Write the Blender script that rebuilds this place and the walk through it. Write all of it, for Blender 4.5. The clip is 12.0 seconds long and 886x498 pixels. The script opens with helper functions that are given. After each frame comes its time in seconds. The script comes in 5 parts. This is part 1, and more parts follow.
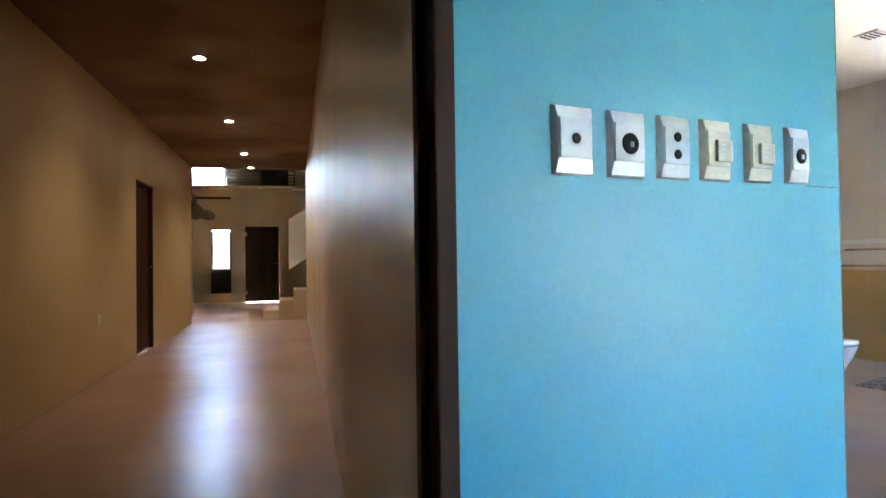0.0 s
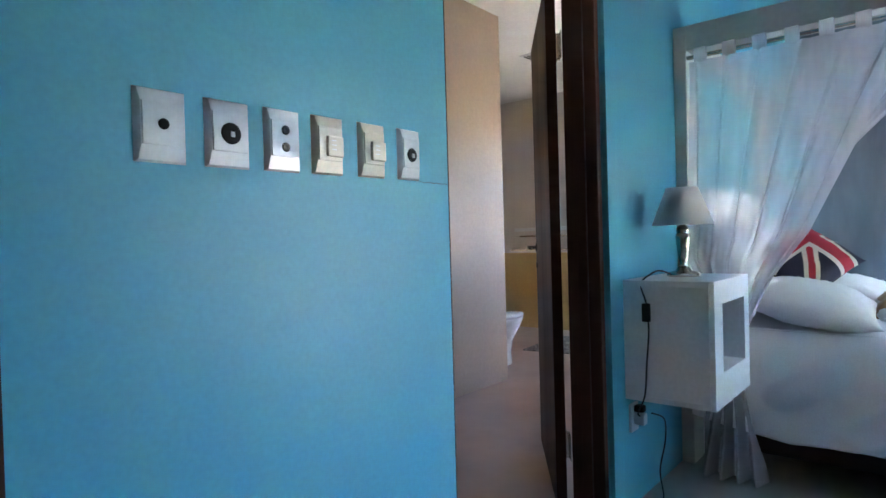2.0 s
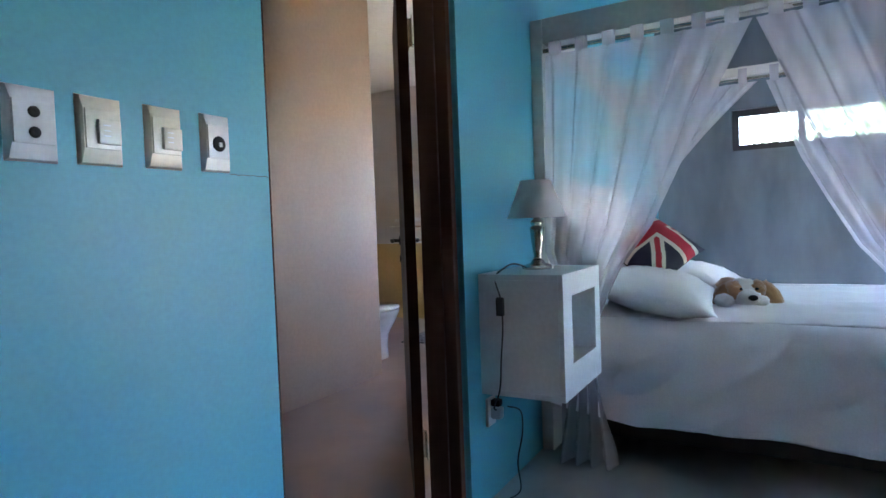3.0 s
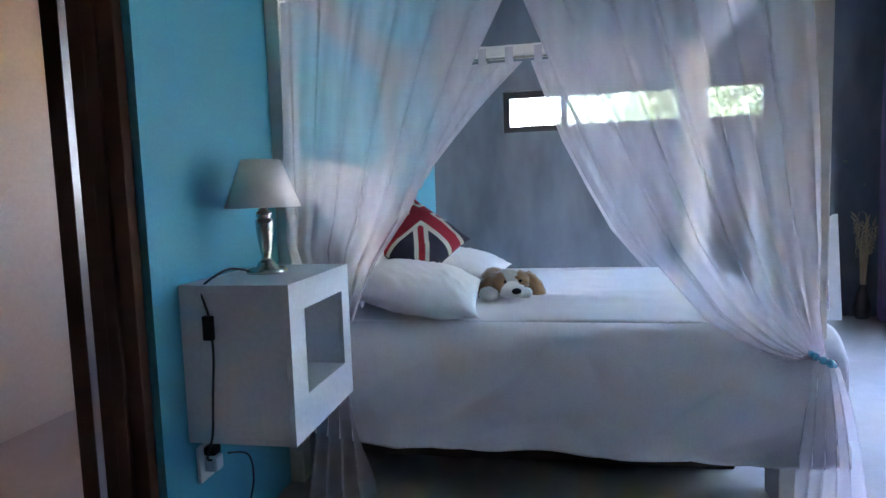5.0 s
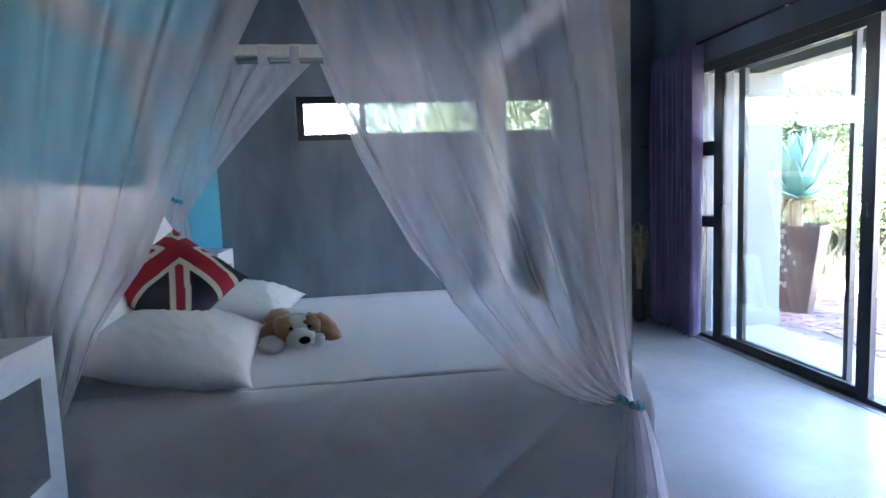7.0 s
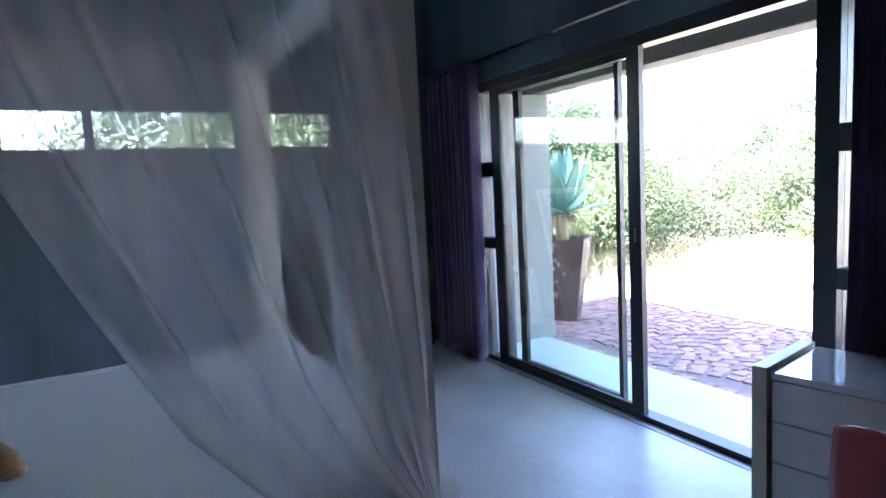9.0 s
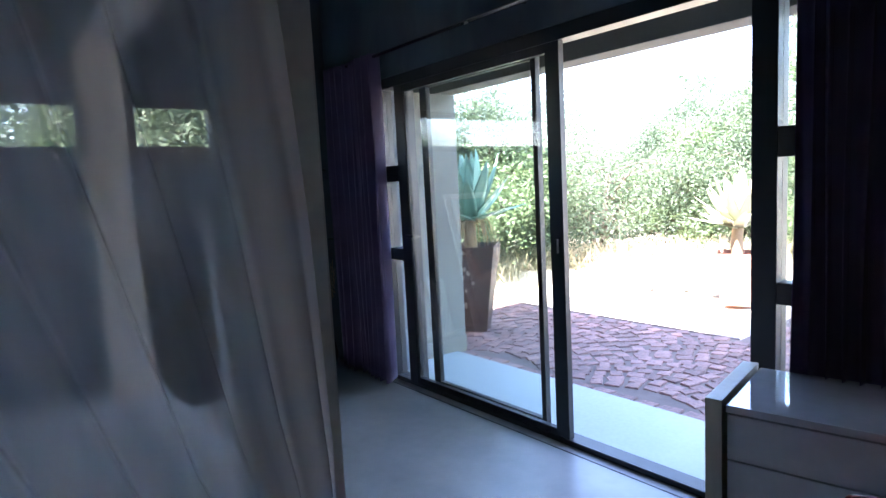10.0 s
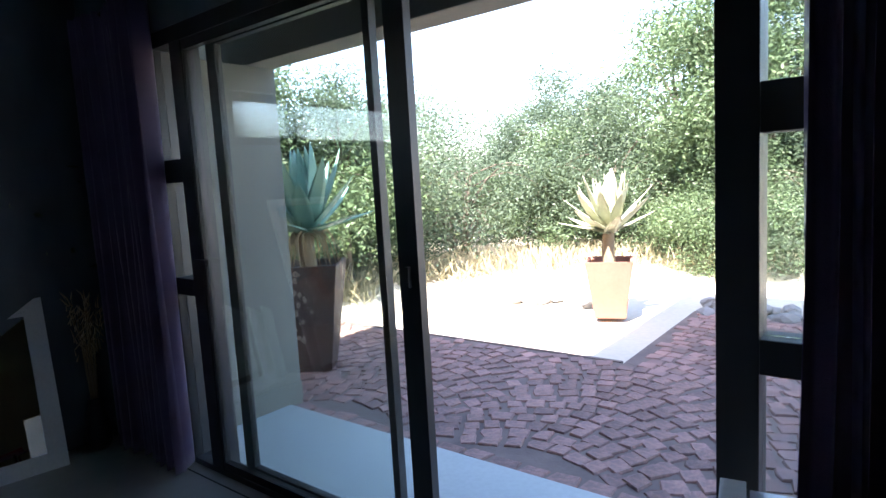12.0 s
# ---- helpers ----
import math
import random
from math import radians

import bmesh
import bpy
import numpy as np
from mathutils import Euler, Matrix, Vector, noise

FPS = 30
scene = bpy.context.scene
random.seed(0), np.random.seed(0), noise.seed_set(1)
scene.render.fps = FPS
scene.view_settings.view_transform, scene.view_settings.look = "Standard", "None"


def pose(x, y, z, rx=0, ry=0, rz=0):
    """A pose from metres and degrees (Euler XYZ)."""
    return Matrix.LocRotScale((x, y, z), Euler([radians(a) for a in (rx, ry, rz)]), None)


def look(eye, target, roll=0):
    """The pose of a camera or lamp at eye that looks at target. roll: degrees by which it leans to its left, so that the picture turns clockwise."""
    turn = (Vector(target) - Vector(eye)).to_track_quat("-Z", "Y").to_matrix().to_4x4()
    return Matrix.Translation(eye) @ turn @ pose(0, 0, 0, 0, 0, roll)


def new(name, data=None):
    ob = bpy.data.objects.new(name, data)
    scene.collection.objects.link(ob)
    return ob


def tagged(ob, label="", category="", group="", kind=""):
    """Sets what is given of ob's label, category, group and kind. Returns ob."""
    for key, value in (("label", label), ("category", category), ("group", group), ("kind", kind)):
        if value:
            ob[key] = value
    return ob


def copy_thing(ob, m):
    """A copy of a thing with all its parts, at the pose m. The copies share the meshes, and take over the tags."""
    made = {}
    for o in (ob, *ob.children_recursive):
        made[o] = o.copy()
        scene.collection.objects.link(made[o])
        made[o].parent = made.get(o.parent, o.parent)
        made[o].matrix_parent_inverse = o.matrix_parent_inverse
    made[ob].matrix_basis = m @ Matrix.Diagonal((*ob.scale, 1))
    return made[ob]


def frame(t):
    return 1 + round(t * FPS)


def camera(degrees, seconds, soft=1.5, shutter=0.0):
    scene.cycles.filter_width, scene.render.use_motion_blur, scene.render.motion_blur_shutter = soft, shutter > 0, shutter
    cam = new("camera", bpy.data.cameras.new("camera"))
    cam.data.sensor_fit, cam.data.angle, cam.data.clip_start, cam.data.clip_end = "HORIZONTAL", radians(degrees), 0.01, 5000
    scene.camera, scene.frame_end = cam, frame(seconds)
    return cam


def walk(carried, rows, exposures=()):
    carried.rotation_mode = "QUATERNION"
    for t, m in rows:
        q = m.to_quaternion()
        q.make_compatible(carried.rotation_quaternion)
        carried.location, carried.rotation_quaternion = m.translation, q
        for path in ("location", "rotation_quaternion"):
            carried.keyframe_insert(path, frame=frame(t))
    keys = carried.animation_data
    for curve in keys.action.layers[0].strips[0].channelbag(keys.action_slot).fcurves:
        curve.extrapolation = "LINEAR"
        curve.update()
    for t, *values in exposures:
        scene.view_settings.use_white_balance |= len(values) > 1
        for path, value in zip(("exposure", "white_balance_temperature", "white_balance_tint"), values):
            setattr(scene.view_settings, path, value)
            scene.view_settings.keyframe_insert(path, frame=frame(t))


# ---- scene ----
cam = camera(73.6, 12.0)
PATH = [
    (0, (0.261, 0.306, 1.061), (1.109, 2.117, 1.096), -0.8),
    (0.5, (0.307, 0.275, 1.056), (1.35, 1.981, 1.084), -1.1),
    (1, (0.352, 0.251, 1.06), (1.582, 1.829, 1.074), -1.4),
    (1.5, (0.386, 0.21, 1.065), (1.788, 1.637, 1.056), -1.2),
    (2, (0.442, 0.163, 1.061), (1.976, 1.446, 1.037), -1.6),
    (2.5, (0.52, 0.129, 1.068), (2.162, 1.27, 1.022), -1.9),
    (3, (0.618, 0.101, 1.077), (2.356, 1.088, 1.004), -2.1),
    (3.5, (0.725, 0.09, 1.085), (2.549, 0.905, 0.984), -2.2),
    (5.5, (1.253, 0.041, 1.152), (3.231, 0.264, 0.958), -1.8),
    (6, (1.34, 0.006, 1.19), (3.328, 0.101, 0.991), -1.8),
    (6.5, (1.438, -0.018, 1.209), (3.427, -0.085, 1.01), -1.9),
    (7, (1.541, -0.004, 1.218), (3.512, -0.283, 1.022), -2.1),
    (7.5, (1.639, -0.053, 1.274), (3.577, -0.501, 1.067), -2.1),
    (9.5, (2.157, -0.248, 1.359), (3.805, -1.36, 1.148), -3.1),
    (10, (2.347, -0.36, 1.372), (3.903, -1.599, 1.155), -3.0),
    (10.5, (2.526, -0.518, 1.379), (4.003, -1.849, 1.159), -3.1),
    (11, (2.693, -0.708, 1.372), (4.085, -2.128, 1.149), -3.1),
    (11.5, (2.857, -0.96, 1.348), (4.165, -2.457, 1.122), -3.2),
    (12, (3.015, -1.202, 1.342), (4.243, -2.765, 1.115), -3.3),
]
EXPOSURES = [(0.0, 7.55, 6050, 15), (2.0, 6.75, 6050, 19), (3.6, 6.4, 6050, 24), (5.5, 6.33, 6100, 27), (7.5, 5.4, 5950, 23), (9.5, 4.45, 5950, 22), (11.0, 3.3, 6200, 18), (12.0, 2.95, 6200, 17)]
walk(cam, [(t, look(eye, target, roll)) for t, eye, target, roll in PATH], EXPOSURES)

# ---- light ----
SUN_EL, SUN_DIR = radians(56), Vector((0.137, -0.99, 0)).normalized()
world = bpy.data.worlds.new("world")
scene.world = world
world.use_nodes = True
wn = world.node_tree.nodes
sky = wn.new("ShaderNodeTexSky")
sky.sky_type, sky.sun_disc = "NISHITA", False
sky.sun_elevation, sky.sun_rotation = SUN_EL, math.atan2(-SUN_DIR.x, -SUN_DIR.y)
world.node_tree.links.new(sky.outputs[0], wn["Background"].inputs[0])
wn["Background"].inputs[1].default_value = 0.15
sun = new("sun", bpy.data.lights.new("sun", "SUN"))
sun.data.energy, sun.data.angle, sun.data.color = 5.0, radians(0.5), (1.0, 0.95, 0.87)
ray = Vector((SUN_DIR.x * math.cos(SUN_EL), SUN_DIR.y * math.cos(SUN_EL), -math.sin(SUN_EL)))
sun.matrix_world = Matrix.Translation((0, 0, 20)) @ ray.to_track_quat("-Z", "Y").to_matrix().to_4x4()

# ---- materials ----
def mat(name, base, rough=0.6, second=None, scale=3.0, fine=60.0, bump=0.15, metal=0.0, mix=0.6, spread=(0.35, 0.65), rnd=0.0, coat=0.0, stretch=(1, 1, 1), sheen=0.0, rvar=0.1):
    m = bpy.data.materials.new(name)
    m.use_nodes = True
    nt = m.node_tree
    n, l = nt.nodes, nt.links
    b = n["Principled BSDF"]
    b.inputs["Roughness"].default_value, b.inputs["Metallic"].default_value = rough, metal
    b.inputs["Coat Weight"].default_value = coat
    b.inputs["Sheen Weight"].default_value = sheen
    tc = n.new("ShaderNodeTexCoord")
    mp = n.new("ShaderNodeMapping")
    mp.inputs["Scale"].default_value = stretch
    l.new(tc.outputs["Object"], mp.inputs[0])
    big, small = n.new("ShaderNodeTexNoise"), n.new("ShaderNodeTexNoise")
    for t, sc, d in ((big, scale, 5), (small, fine, 4)):
        t.inputs["Scale"].default_value, t.inputs["Detail"].default_value = sc, d
        l.new(mp.outputs[0], t.inputs["Vector"])
    second = second or tuple(c * 0.8 for c in base)
    ramp = n.new("ShaderNodeMapRange")
    ramp.inputs[1].default_value, ramp.inputs[2].default_value = spread
    l.new(big.outputs[0], ramp.inputs[0])
    mx = n.new("ShaderNodeMix")
    mx.data_type = "RGBA"
    mx.inputs[6].default_value, mx.inputs[7].default_value = (*base, 1), (*second, 1)
    mul = n.new("ShaderNodeMath")
    mul.operation, mul.inputs[1].default_value = "MULTIPLY", mix
    l.new(ramp.outputs[0], mul.inputs[0])
    l.new(mul.outputs[0], mx.inputs[0])
    out = mx.outputs[2]
    gr = n.new("ShaderNodeMapRange")
    gr.inputs[3].default_value, gr.inputs[4].default_value = 0.88, 1.1
    l.new(small.outputs[0], gr.inputs[0])
    hsv = n.new("ShaderNodeHueSaturation")
    l.new(out, hsv.inputs["Color"])
    if rnd:
        oi = n.new("ShaderNodeObjectInfo")
        rr = n.new("ShaderNodeMapRange")
        rr.inputs[3].default_value, rr.inputs[4].default_value = 1 - rnd, 1 + rnd
        l.new(oi.outputs["Random"], rr.inputs[0])
        m2 = n.new("ShaderNodeMath")
        m2.operation = "MULTIPLY"
        l.new(rr.outputs[0], m2.inputs[0])
        l.new(gr.outputs[0], m2.inputs[1])
        l.new(m2.outputs[0], hsv.inputs["Value"])
    else:
        l.new(gr.outputs[0], hsv.inputs["Value"])
    l.new(hsv.outputs[0], b.inputs["Base Color"])
    rv = n.new("ShaderNodeMapRange")
    rv.inputs[3].default_value, rv.inputs[4].default_value = max(0.02, rough - rvar), min(1, rough + rvar)
    l.new(big.outputs[0], rv.inputs[0])
    l.new(rv.outputs[0], b.inputs["Roughness"])
    if bump:
        bp = n.new("ShaderNodeBump")
        bp.inputs["Strength"].default_value, bp.inputs["Distance"].default_value = bump, 0.004
        l.new(small.outputs[0], bp.inputs["Height"])
        l.new(bp.outputs[0], b.inputs["Normal"])
    return m


def glow(name, color, strength):
    m = bpy.data.materials.new(name)
    m.use_nodes = True
    b = m.node_tree.nodes["Principled BSDF"]
    b.inputs["Base Color"].default_value = (*color, 1)
    b.inputs["Emission Color"].default_value, b.inputs["Emission Strength"].default_value = (*color, 1), strength
    return m


def sheer(name, color, cover):
    m = bpy.data.materials.new(name)
    m.use_nodes = True
    nt = m.node_tree
    n, l = nt.nodes, nt.links
    n.remove(n["Principled BSDF"])
    tr, di, tl = n.new("ShaderNodeBsdfTransparent"), n.new("ShaderNodeBsdfDiffuse"), n.new("ShaderNodeBsdfTranslucent")
    di.inputs[0].default_value, tl.inputs[0].default_value = (*color, 1), (*color, 1)
    a, b = n.new("ShaderNodeMixShader"), n.new("ShaderNodeMixShader")
    a.inputs[0].default_value = 0.5
    l.new(di.outputs[0], a.inputs[1]), l.new(tl.outputs[0], a.inputs[2])
    tc, tx = n.new("ShaderNodeTexCoord"), n.new("ShaderNodeTexNoise")
    tx.inputs["Scale"].default_value = 9.0
    mp = n.new("ShaderNodeMapping")
    mp.inputs["Scale"].default_value = (1, 2.5, 0.25)
    l.new(tc.outputs["Object"], mp.inputs[0]), l.new(mp.outputs[0], tx.inputs["Vector"])
    mr = n.new("ShaderNodeMapRange")
    mr.inputs[1].default_value, mr.inputs[2].default_value = 0.3, 0.7
    mr.inputs[3].default_value, mr.inputs[4].default_value = cover - 0.03, min(1, cover + 0.03)
    l.new(tx.outputs[0], mr.inputs[0])
    l.new(mr.outputs[0], b.inputs[0])
    l.new(tr.outputs[0], b.inputs[1]), l.new(a.outputs[0], b.inputs[2])
    l.new(b.outputs[0], n["Material Output"].inputs[0])
    return m


def glass_mat(name, tint=(0.93, 0.97, 0.95)):
    m = bpy.data.materials.new(name)
    m.use_nodes = True
    b = m.node_tree.nodes["Principled BSDF"]
    b.inputs["Base Color"].default_value = (*tint, 1)
    b.inputs["Roughness"].default_value, b.inputs["Transmission Weight"].default_value, b.inputs["IOR"].default_value = 0.0, 1.0, 1.45
    return m


TURQ = mat("turquoise_paint", (0.066, 0.350, 0.46), 0.45, (0.055, 0.32, 0.435), 1.2, 90, 0.1, mix=0.5)
CEMENT = mat("dark_cement_plaster", (0.115, 0.14, 0.165), 0.55, (0.05, 0.066, 0.082), 2.4, 14, 0.25, stretch=(1, 1, 0.35), mix=0.95, spread=(0.36, 0.64))
BEIGE = mat("beige_plaster", (0.50, 0.38, 0.22), 0.5, (0.42, 0.31, 0.17), 1.1, 45, 0.25)
BATHWALL = mat("bathroom_plaster", (0.52, 0.40, 0.30), 0.55, (0.44, 0.335, 0.26), 1.0, 50, 0.15)
BATH_PALE = mat("pale_bathroom_plaster", (0.68, 0.64, 0.60), 0.6, (0.60, 0.56, 0.52), 1.0, 50, 0.12)
DADO = mat("yellow_beige_dado_plaster", (0.60, 0.43, 0.20), 0.55, (0.52, 0.36, 0.16), 1.2, 45, 0.15)
WHITE_CEIL = mat("white_ceiling_paint", (0.82, 0.82, 0.81), 0.8, None, 2, 50, 0.05, mix=0.2)
CORR_CEIL = mat("stained_ceiling_board", (0.16, 0.09, 0.05), 0.75, (0.33, 0.25, 0.17), 0.55, 30, 0.1, mix=1.0, spread=(0.45, 0.6))
SCREED = mat("polished_cement_floor", (0.48, 0.46, 0.425), 0.36, (0.33, 0.325, 0.31), 1.6, 14, 0.10, mix=0.9, spread=(0.3, 0.72), rvar=0.09)
RED_SCREED = mat("reddish_cement_floor", (0.33, 0.21, 0.16), 0.33, (0.24, 0.15, 0.115), 1.3, 9, 0.22, mix=0.8, spread=(0.25, 0.75), rvar=0.09)
DARKWOOD = mat("dark_stained_wood", (0.055, 0.023, 0.013), 0.5, (0.030, 0.013, 0.008), 4, 40, 0.25, stretch=(1, 1, 0.08), mix=0.9)
DARKWOOD.node_tree.nodes["Principled BSDF"].inputs["Specular IOR Level"].default_value = 0.12
FRAME_METAL = mat("dark_bronze_aluminium", (0.012, 0.012, 0.014), 0.4, None, 5, 90, 0.03, mix=0.3)
WHITE_PAINT = mat("white_lacquer", (0.74, 0.75, 0.76), 0.35, (0.68, 0.69, 0.71), 2, 60, 0.04, mix=0.4)
POST_PAINT = mat("off_white_painted_timber", (0.60, 0.57, 0.52), 0.55, (0.52, 0.49, 0.44), 1.5, 40, 0.1)
LINEN = mat("white_cotton", (0.89, 0.85, 0.86), 0.85, (0.85, 0.81, 0.82), 2.5, 160, 0.12, sheen=0.2, mix=0.4)
VOILE = sheer("white_voile", (0.93, 0.86, 0.91), 0.44)
PURPLE = mat("purple_curtain_cloth", (0.145, 0.095, 0.19), 0.8, (0.095, 0.058, 0.13), 4, 200, 0.2, sheen=0.2)
GLASS = glass_mat("window_glass")
BATH_GLASS = glass_mat("tinted_bathroom_glass", (0.72, 0.72, 0.72))
SMOKED = glass_mat("smoked_window_glass", (0.55, 0.57, 0.60))
STRIP_GLASS = glass_mat("grey_tinted_strip_glass", (0.55, 0.57, 0.55))
MIRROR = mat("mirror_silver", (0.85, 0.87, 0.87), 0.1, None, 1, 10, 0.0, metal=1.0, mix=0.0)
MIRROR.node_tree.nodes["Principled BSDF"].inputs["Roughness"].default_value = 0.02
for k in list(MIRROR.node_tree.links):
    if k.to_socket.name == "Roughness":
        MIRROR.node_tree.links.remove(k)
OUTWALL = mat("exterior_plaster", (0.175, 0.175, 0.15), 0.8, (0.14, 0.14, 0.12), 1.5, 40, 0.3)
PORCH = mat("pale_cement_slab", (0.42, 0.46, 0.43), 0.5, (0.35, 0.38, 0.355), 1.2, 40, 0.1)
SAND = mat("dry_pale_soil", (0.62, 0.55, 0.43), 0.95, (0.50, 0.43, 0.32), 0.7, 20, 0.5)
STEEL = mat("brushed_nickel", (0.58, 0.54, 0.48), 0.25, None, 4, 80, 0.03, metal=1.0, mix=0.3)


# ---- mesh helpers ----
def box(bm, x0, x1, y0, y1, z0, z1, bevel=0.0, m=None):
    g = bmesh.ops.create_cube(bm, size=1.0)["verts"]
    mm = Matrix.Translation(((x0 + x1) / 2, (y0 + y1) / 2, (z0 + z1) / 2)) @ Matrix.Diagonal((x1 - x0, y1 - y0, z1 - z0, 1))
    bmesh.ops.transform(bm, matrix=(m @ mm) if m else mm, verts=g)
    if bevel:
        es = list({e for v in g for e in v.link_edges})
        bmesh.ops.bevel(bm, geom=es, offset=bevel, segments=2, affect="EDGES", profile=0.6)
    return bm


def boxed(x0, x1, y0, y1, z0, z1, bevel=0.0):
    return box(bmesh.new(), x0, x1, y0, y1, z0, z1, bevel)


def lathe(bm, profile, segs=24, m=None):
    """Turned solid from (radius, height) pairs."""
    rings = []
    for r, z in profile:
        ring = []
        for k in range(segs):
            a = 2 * math.pi * k / segs
            co = Vector((r * math.cos(a), r * math.sin(a), z))
            ring.append(bm.verts.new(m @ co if m else co))
        rings.append(ring)
    for a, b in zip(rings, rings[1:]):
        for k in range(segs):
            bm.faces.new((a[k], a[(k + 1) % segs], b[(k + 1) % segs], b[k]))
    bm.faces.new(rings[0][::-1])
    bm.faces.new(rings[-1])
    return bm


def tube(bm, pts, r, segs=8, r1=None):
    """Round bar along points, tapering from r to r1."""
    pts = [Vector(p) for p in pts]
    rings = []
    for i, p in enumerate(pts):
        d = (pts[min(i + 1, len(pts) - 1)] - pts[max(i - 1, 0)]).normalized()
        a = d.orthogonal().normalized() if i == 0 else (rings_a - d * rings_a.dot(d)).normalized()
        rings_a = a
        b = d.cross(a)
        rr = r if r1 is None else r + (r1 - r) * i / (len(pts) - 1)
        rings.append([bm.verts.new(p + rr * (math.cos(2 * math.pi * k / segs) * a + math.sin(2 * math.pi * k / segs) * b)) for k in range(segs)])
    for a, b in zip(rings, rings[1:]):
        for k in range(segs):
            bm.faces.new((a[k], a[(k + 1) % segs], b[(k + 1) % segs], b[k]))
    bm.faces.new(rings[0][::-1])
    bm.faces.new(rings[-1])
    return bm


def sheet(bm, nu, nv, fn):
    """Grid surface from fn(u, v) with u, v in 0..1."""
    vs = [[bm.verts.new(fn(i / nu, j / nv)) for j in range(nv + 1)] for i in range(nu + 1)]
    for i in range(nu):
        for j in range(nv):
            bm.faces.new((vs[i][j], vs[i + 1][j], vs[i + 1][j + 1], vs[i][j + 1]))
    return bm


def obj(name, bm, material, smooth=False):
    me = bpy.data.meshes.new(name)
    bmesh.ops.recalc_face_normals(bm, faces=bm.faces)
    if smooth:
        for f in bm.faces:
            f.smooth = True
    bm.to_mesh(me)
    bm.free()
    me.materials.append(material)
    return new(name, me)


def part(name, bm, material, parent, label="", smooth=False):
    ob = obj(name, bm, material, smooth)
    ob.parent = parent
    if label:
        tagged(ob, label)
    return ob


def thing(name, label, category, m=None, group="", kind=""):
    ob = new(name)
    ob.empty_display_size = 0.1
    if m:
        ob.matrix_world = m
    return tagged(ob, label, category, group, kind)


def structure(name, bm, material, label, category, m=None, smooth=False):
    ob = obj(name, bm, material, smooth)
    if m:
        ob.matrix_world = m
    return tagged(ob, label, category, kind="structure")


def wall_cells(bm, a0, a1, z0, z1, t0, t1, axis, holes):
    """Wall along x or y with rectangular through-openings (a0, a1, z0, z1)."""
    ca = sorted({a0, a1, *(v for h in holes for v in h[:2])})
    cz = sorted({z0, z1, *(v for h in holes for v in h[2:])})
    for p, q in zip(ca, ca[1:]):
        for r, s in zip(cz, cz[1:]):
            if any(h[0] <= p and q <= h[1] and h[2] <= r and s <= h[3] for h in holes):
                continue
            box(bm, *((p, q, t0, t1) if axis == "x" else (t0, t1, p, q)), r, s)
    bmesh.ops.remove_doubles(bm, verts=bm.verts, dist=1e-5)
    return bm


# ---- bedroom shell ----
XE, YN, YS, H, HB = 6.575, 1.12, -2.64, 2.75, 3.2
NB = 1.25
structure("floor", boxed(-1.6, XE, YS - 0.06, NB, -0.12, 0), SCREED, "polished grey cement screed floor of the bedroom", "floor")
structure("ceiling", boxed(-1.6, XE + 0.2, YS - 0.2, YN, HB, HB + 0.12), WHITE_CEIL, "plain white painted bedroom ceiling", "ceiling")
CD, BD = (-0.27, 0.66, 0, 2.10), (1.613, 2.525, 0, 2.10)
structure("wall_north", wall_cells(bmesh.new(), -1.6, XE, 0, HB, YN, 1.185, "x", [CD, BD]), TURQ, "turquoise painted plaster wall with two doorways", "wall")
structure("wall_north_back", wall_cells(bmesh.new(), -1.6, XE, 0, HB, 1.185, NB, "x", [CD, BD]), BEIGE, "beige plastered back of the bedroom wall", "wall")
WIN = (-1.80, 0.455, 1.665, 2.03)
structure("wall_north_bedhead", boxed(BD[1], XE, 1.10, YN - 0.001, 0, HB), TURQ, "turquoise painted plaster wall behind the bed", "wall")
structure("wall_east", wall_cells(bmesh.new(), YS - 0.2, YN, 0, HB, XE, XE + 0.2, "y", [WIN]), CEMENT, "dark grey trowelled cement wall with a strip window", "wall")
SD = (2.40, 5.86, 0, 2.10)
structure("wall_south", wall_cells(bmesh.new(), -1.6, XE, 0, HB, YS - 0.2, YS, "x", [SD]), CEMENT, "dark grey cement wall around the sliding door", "wall")
structure("wall_west", boxed(-1.8, -1.6, YS - 0.2, NB, 0, HB), BEIGE, "plain beige plastered end wall", "wall")


# ---- corridor and hall, skewed against the bedroom ----
C = pose(0.66, NB, 0, 0, 0, -11.0)

structure("floor_corridor", boxed(-2.1, 0.05, -0.4, 10.0, -0.1, -0.003), RED_SCREED, "worn reddish polished cement corridor floor", "floor", C)
structure("floor_hall", boxed(-6.2, 4.2, 10.0, 15.72, -0.1, -0.003), RED_SCREED, "worn reddish polished cement hall floor", "floor", C)
structure("ceiling_corridor", boxed(-2.2, 0.15, -0.3, 10.2, 2.74, 2.9), CORR_CEIL, "brown stained board ceiling of the corridor", "ceiling", C)
structure("wall_corridor_east", wall_cells(bmesh.new(), 0.0, 10.0, 0, 2.74, 0, 0.14, "y", []), BEIGE, "glossy beige plastered corridor wall", "wall", C)
structure("wall_corridor_west", wall_cells(bmesh.new(), -0.5, 10.05, 0, 2.74, -2.12, -1.95, "y", [(6.35, 7.2, 0, 2.03)]), BEIGE, "beige plastered corridor wall with a doorway", "wall", C)
structure("wall_hall_far", wall_cells(bmesh.new(), -6.0, 4.0, 0, 5.6, 15.5, 15.7, "x", [(-1.46, -0.63, 0, 1.98), (-2.33, -1.83, 0.85, 1.95), (-3.2, -1.95, 3.06, 3.75)]), BEIGE, "tall beige hall wall at the corridor's end", "wall", C)
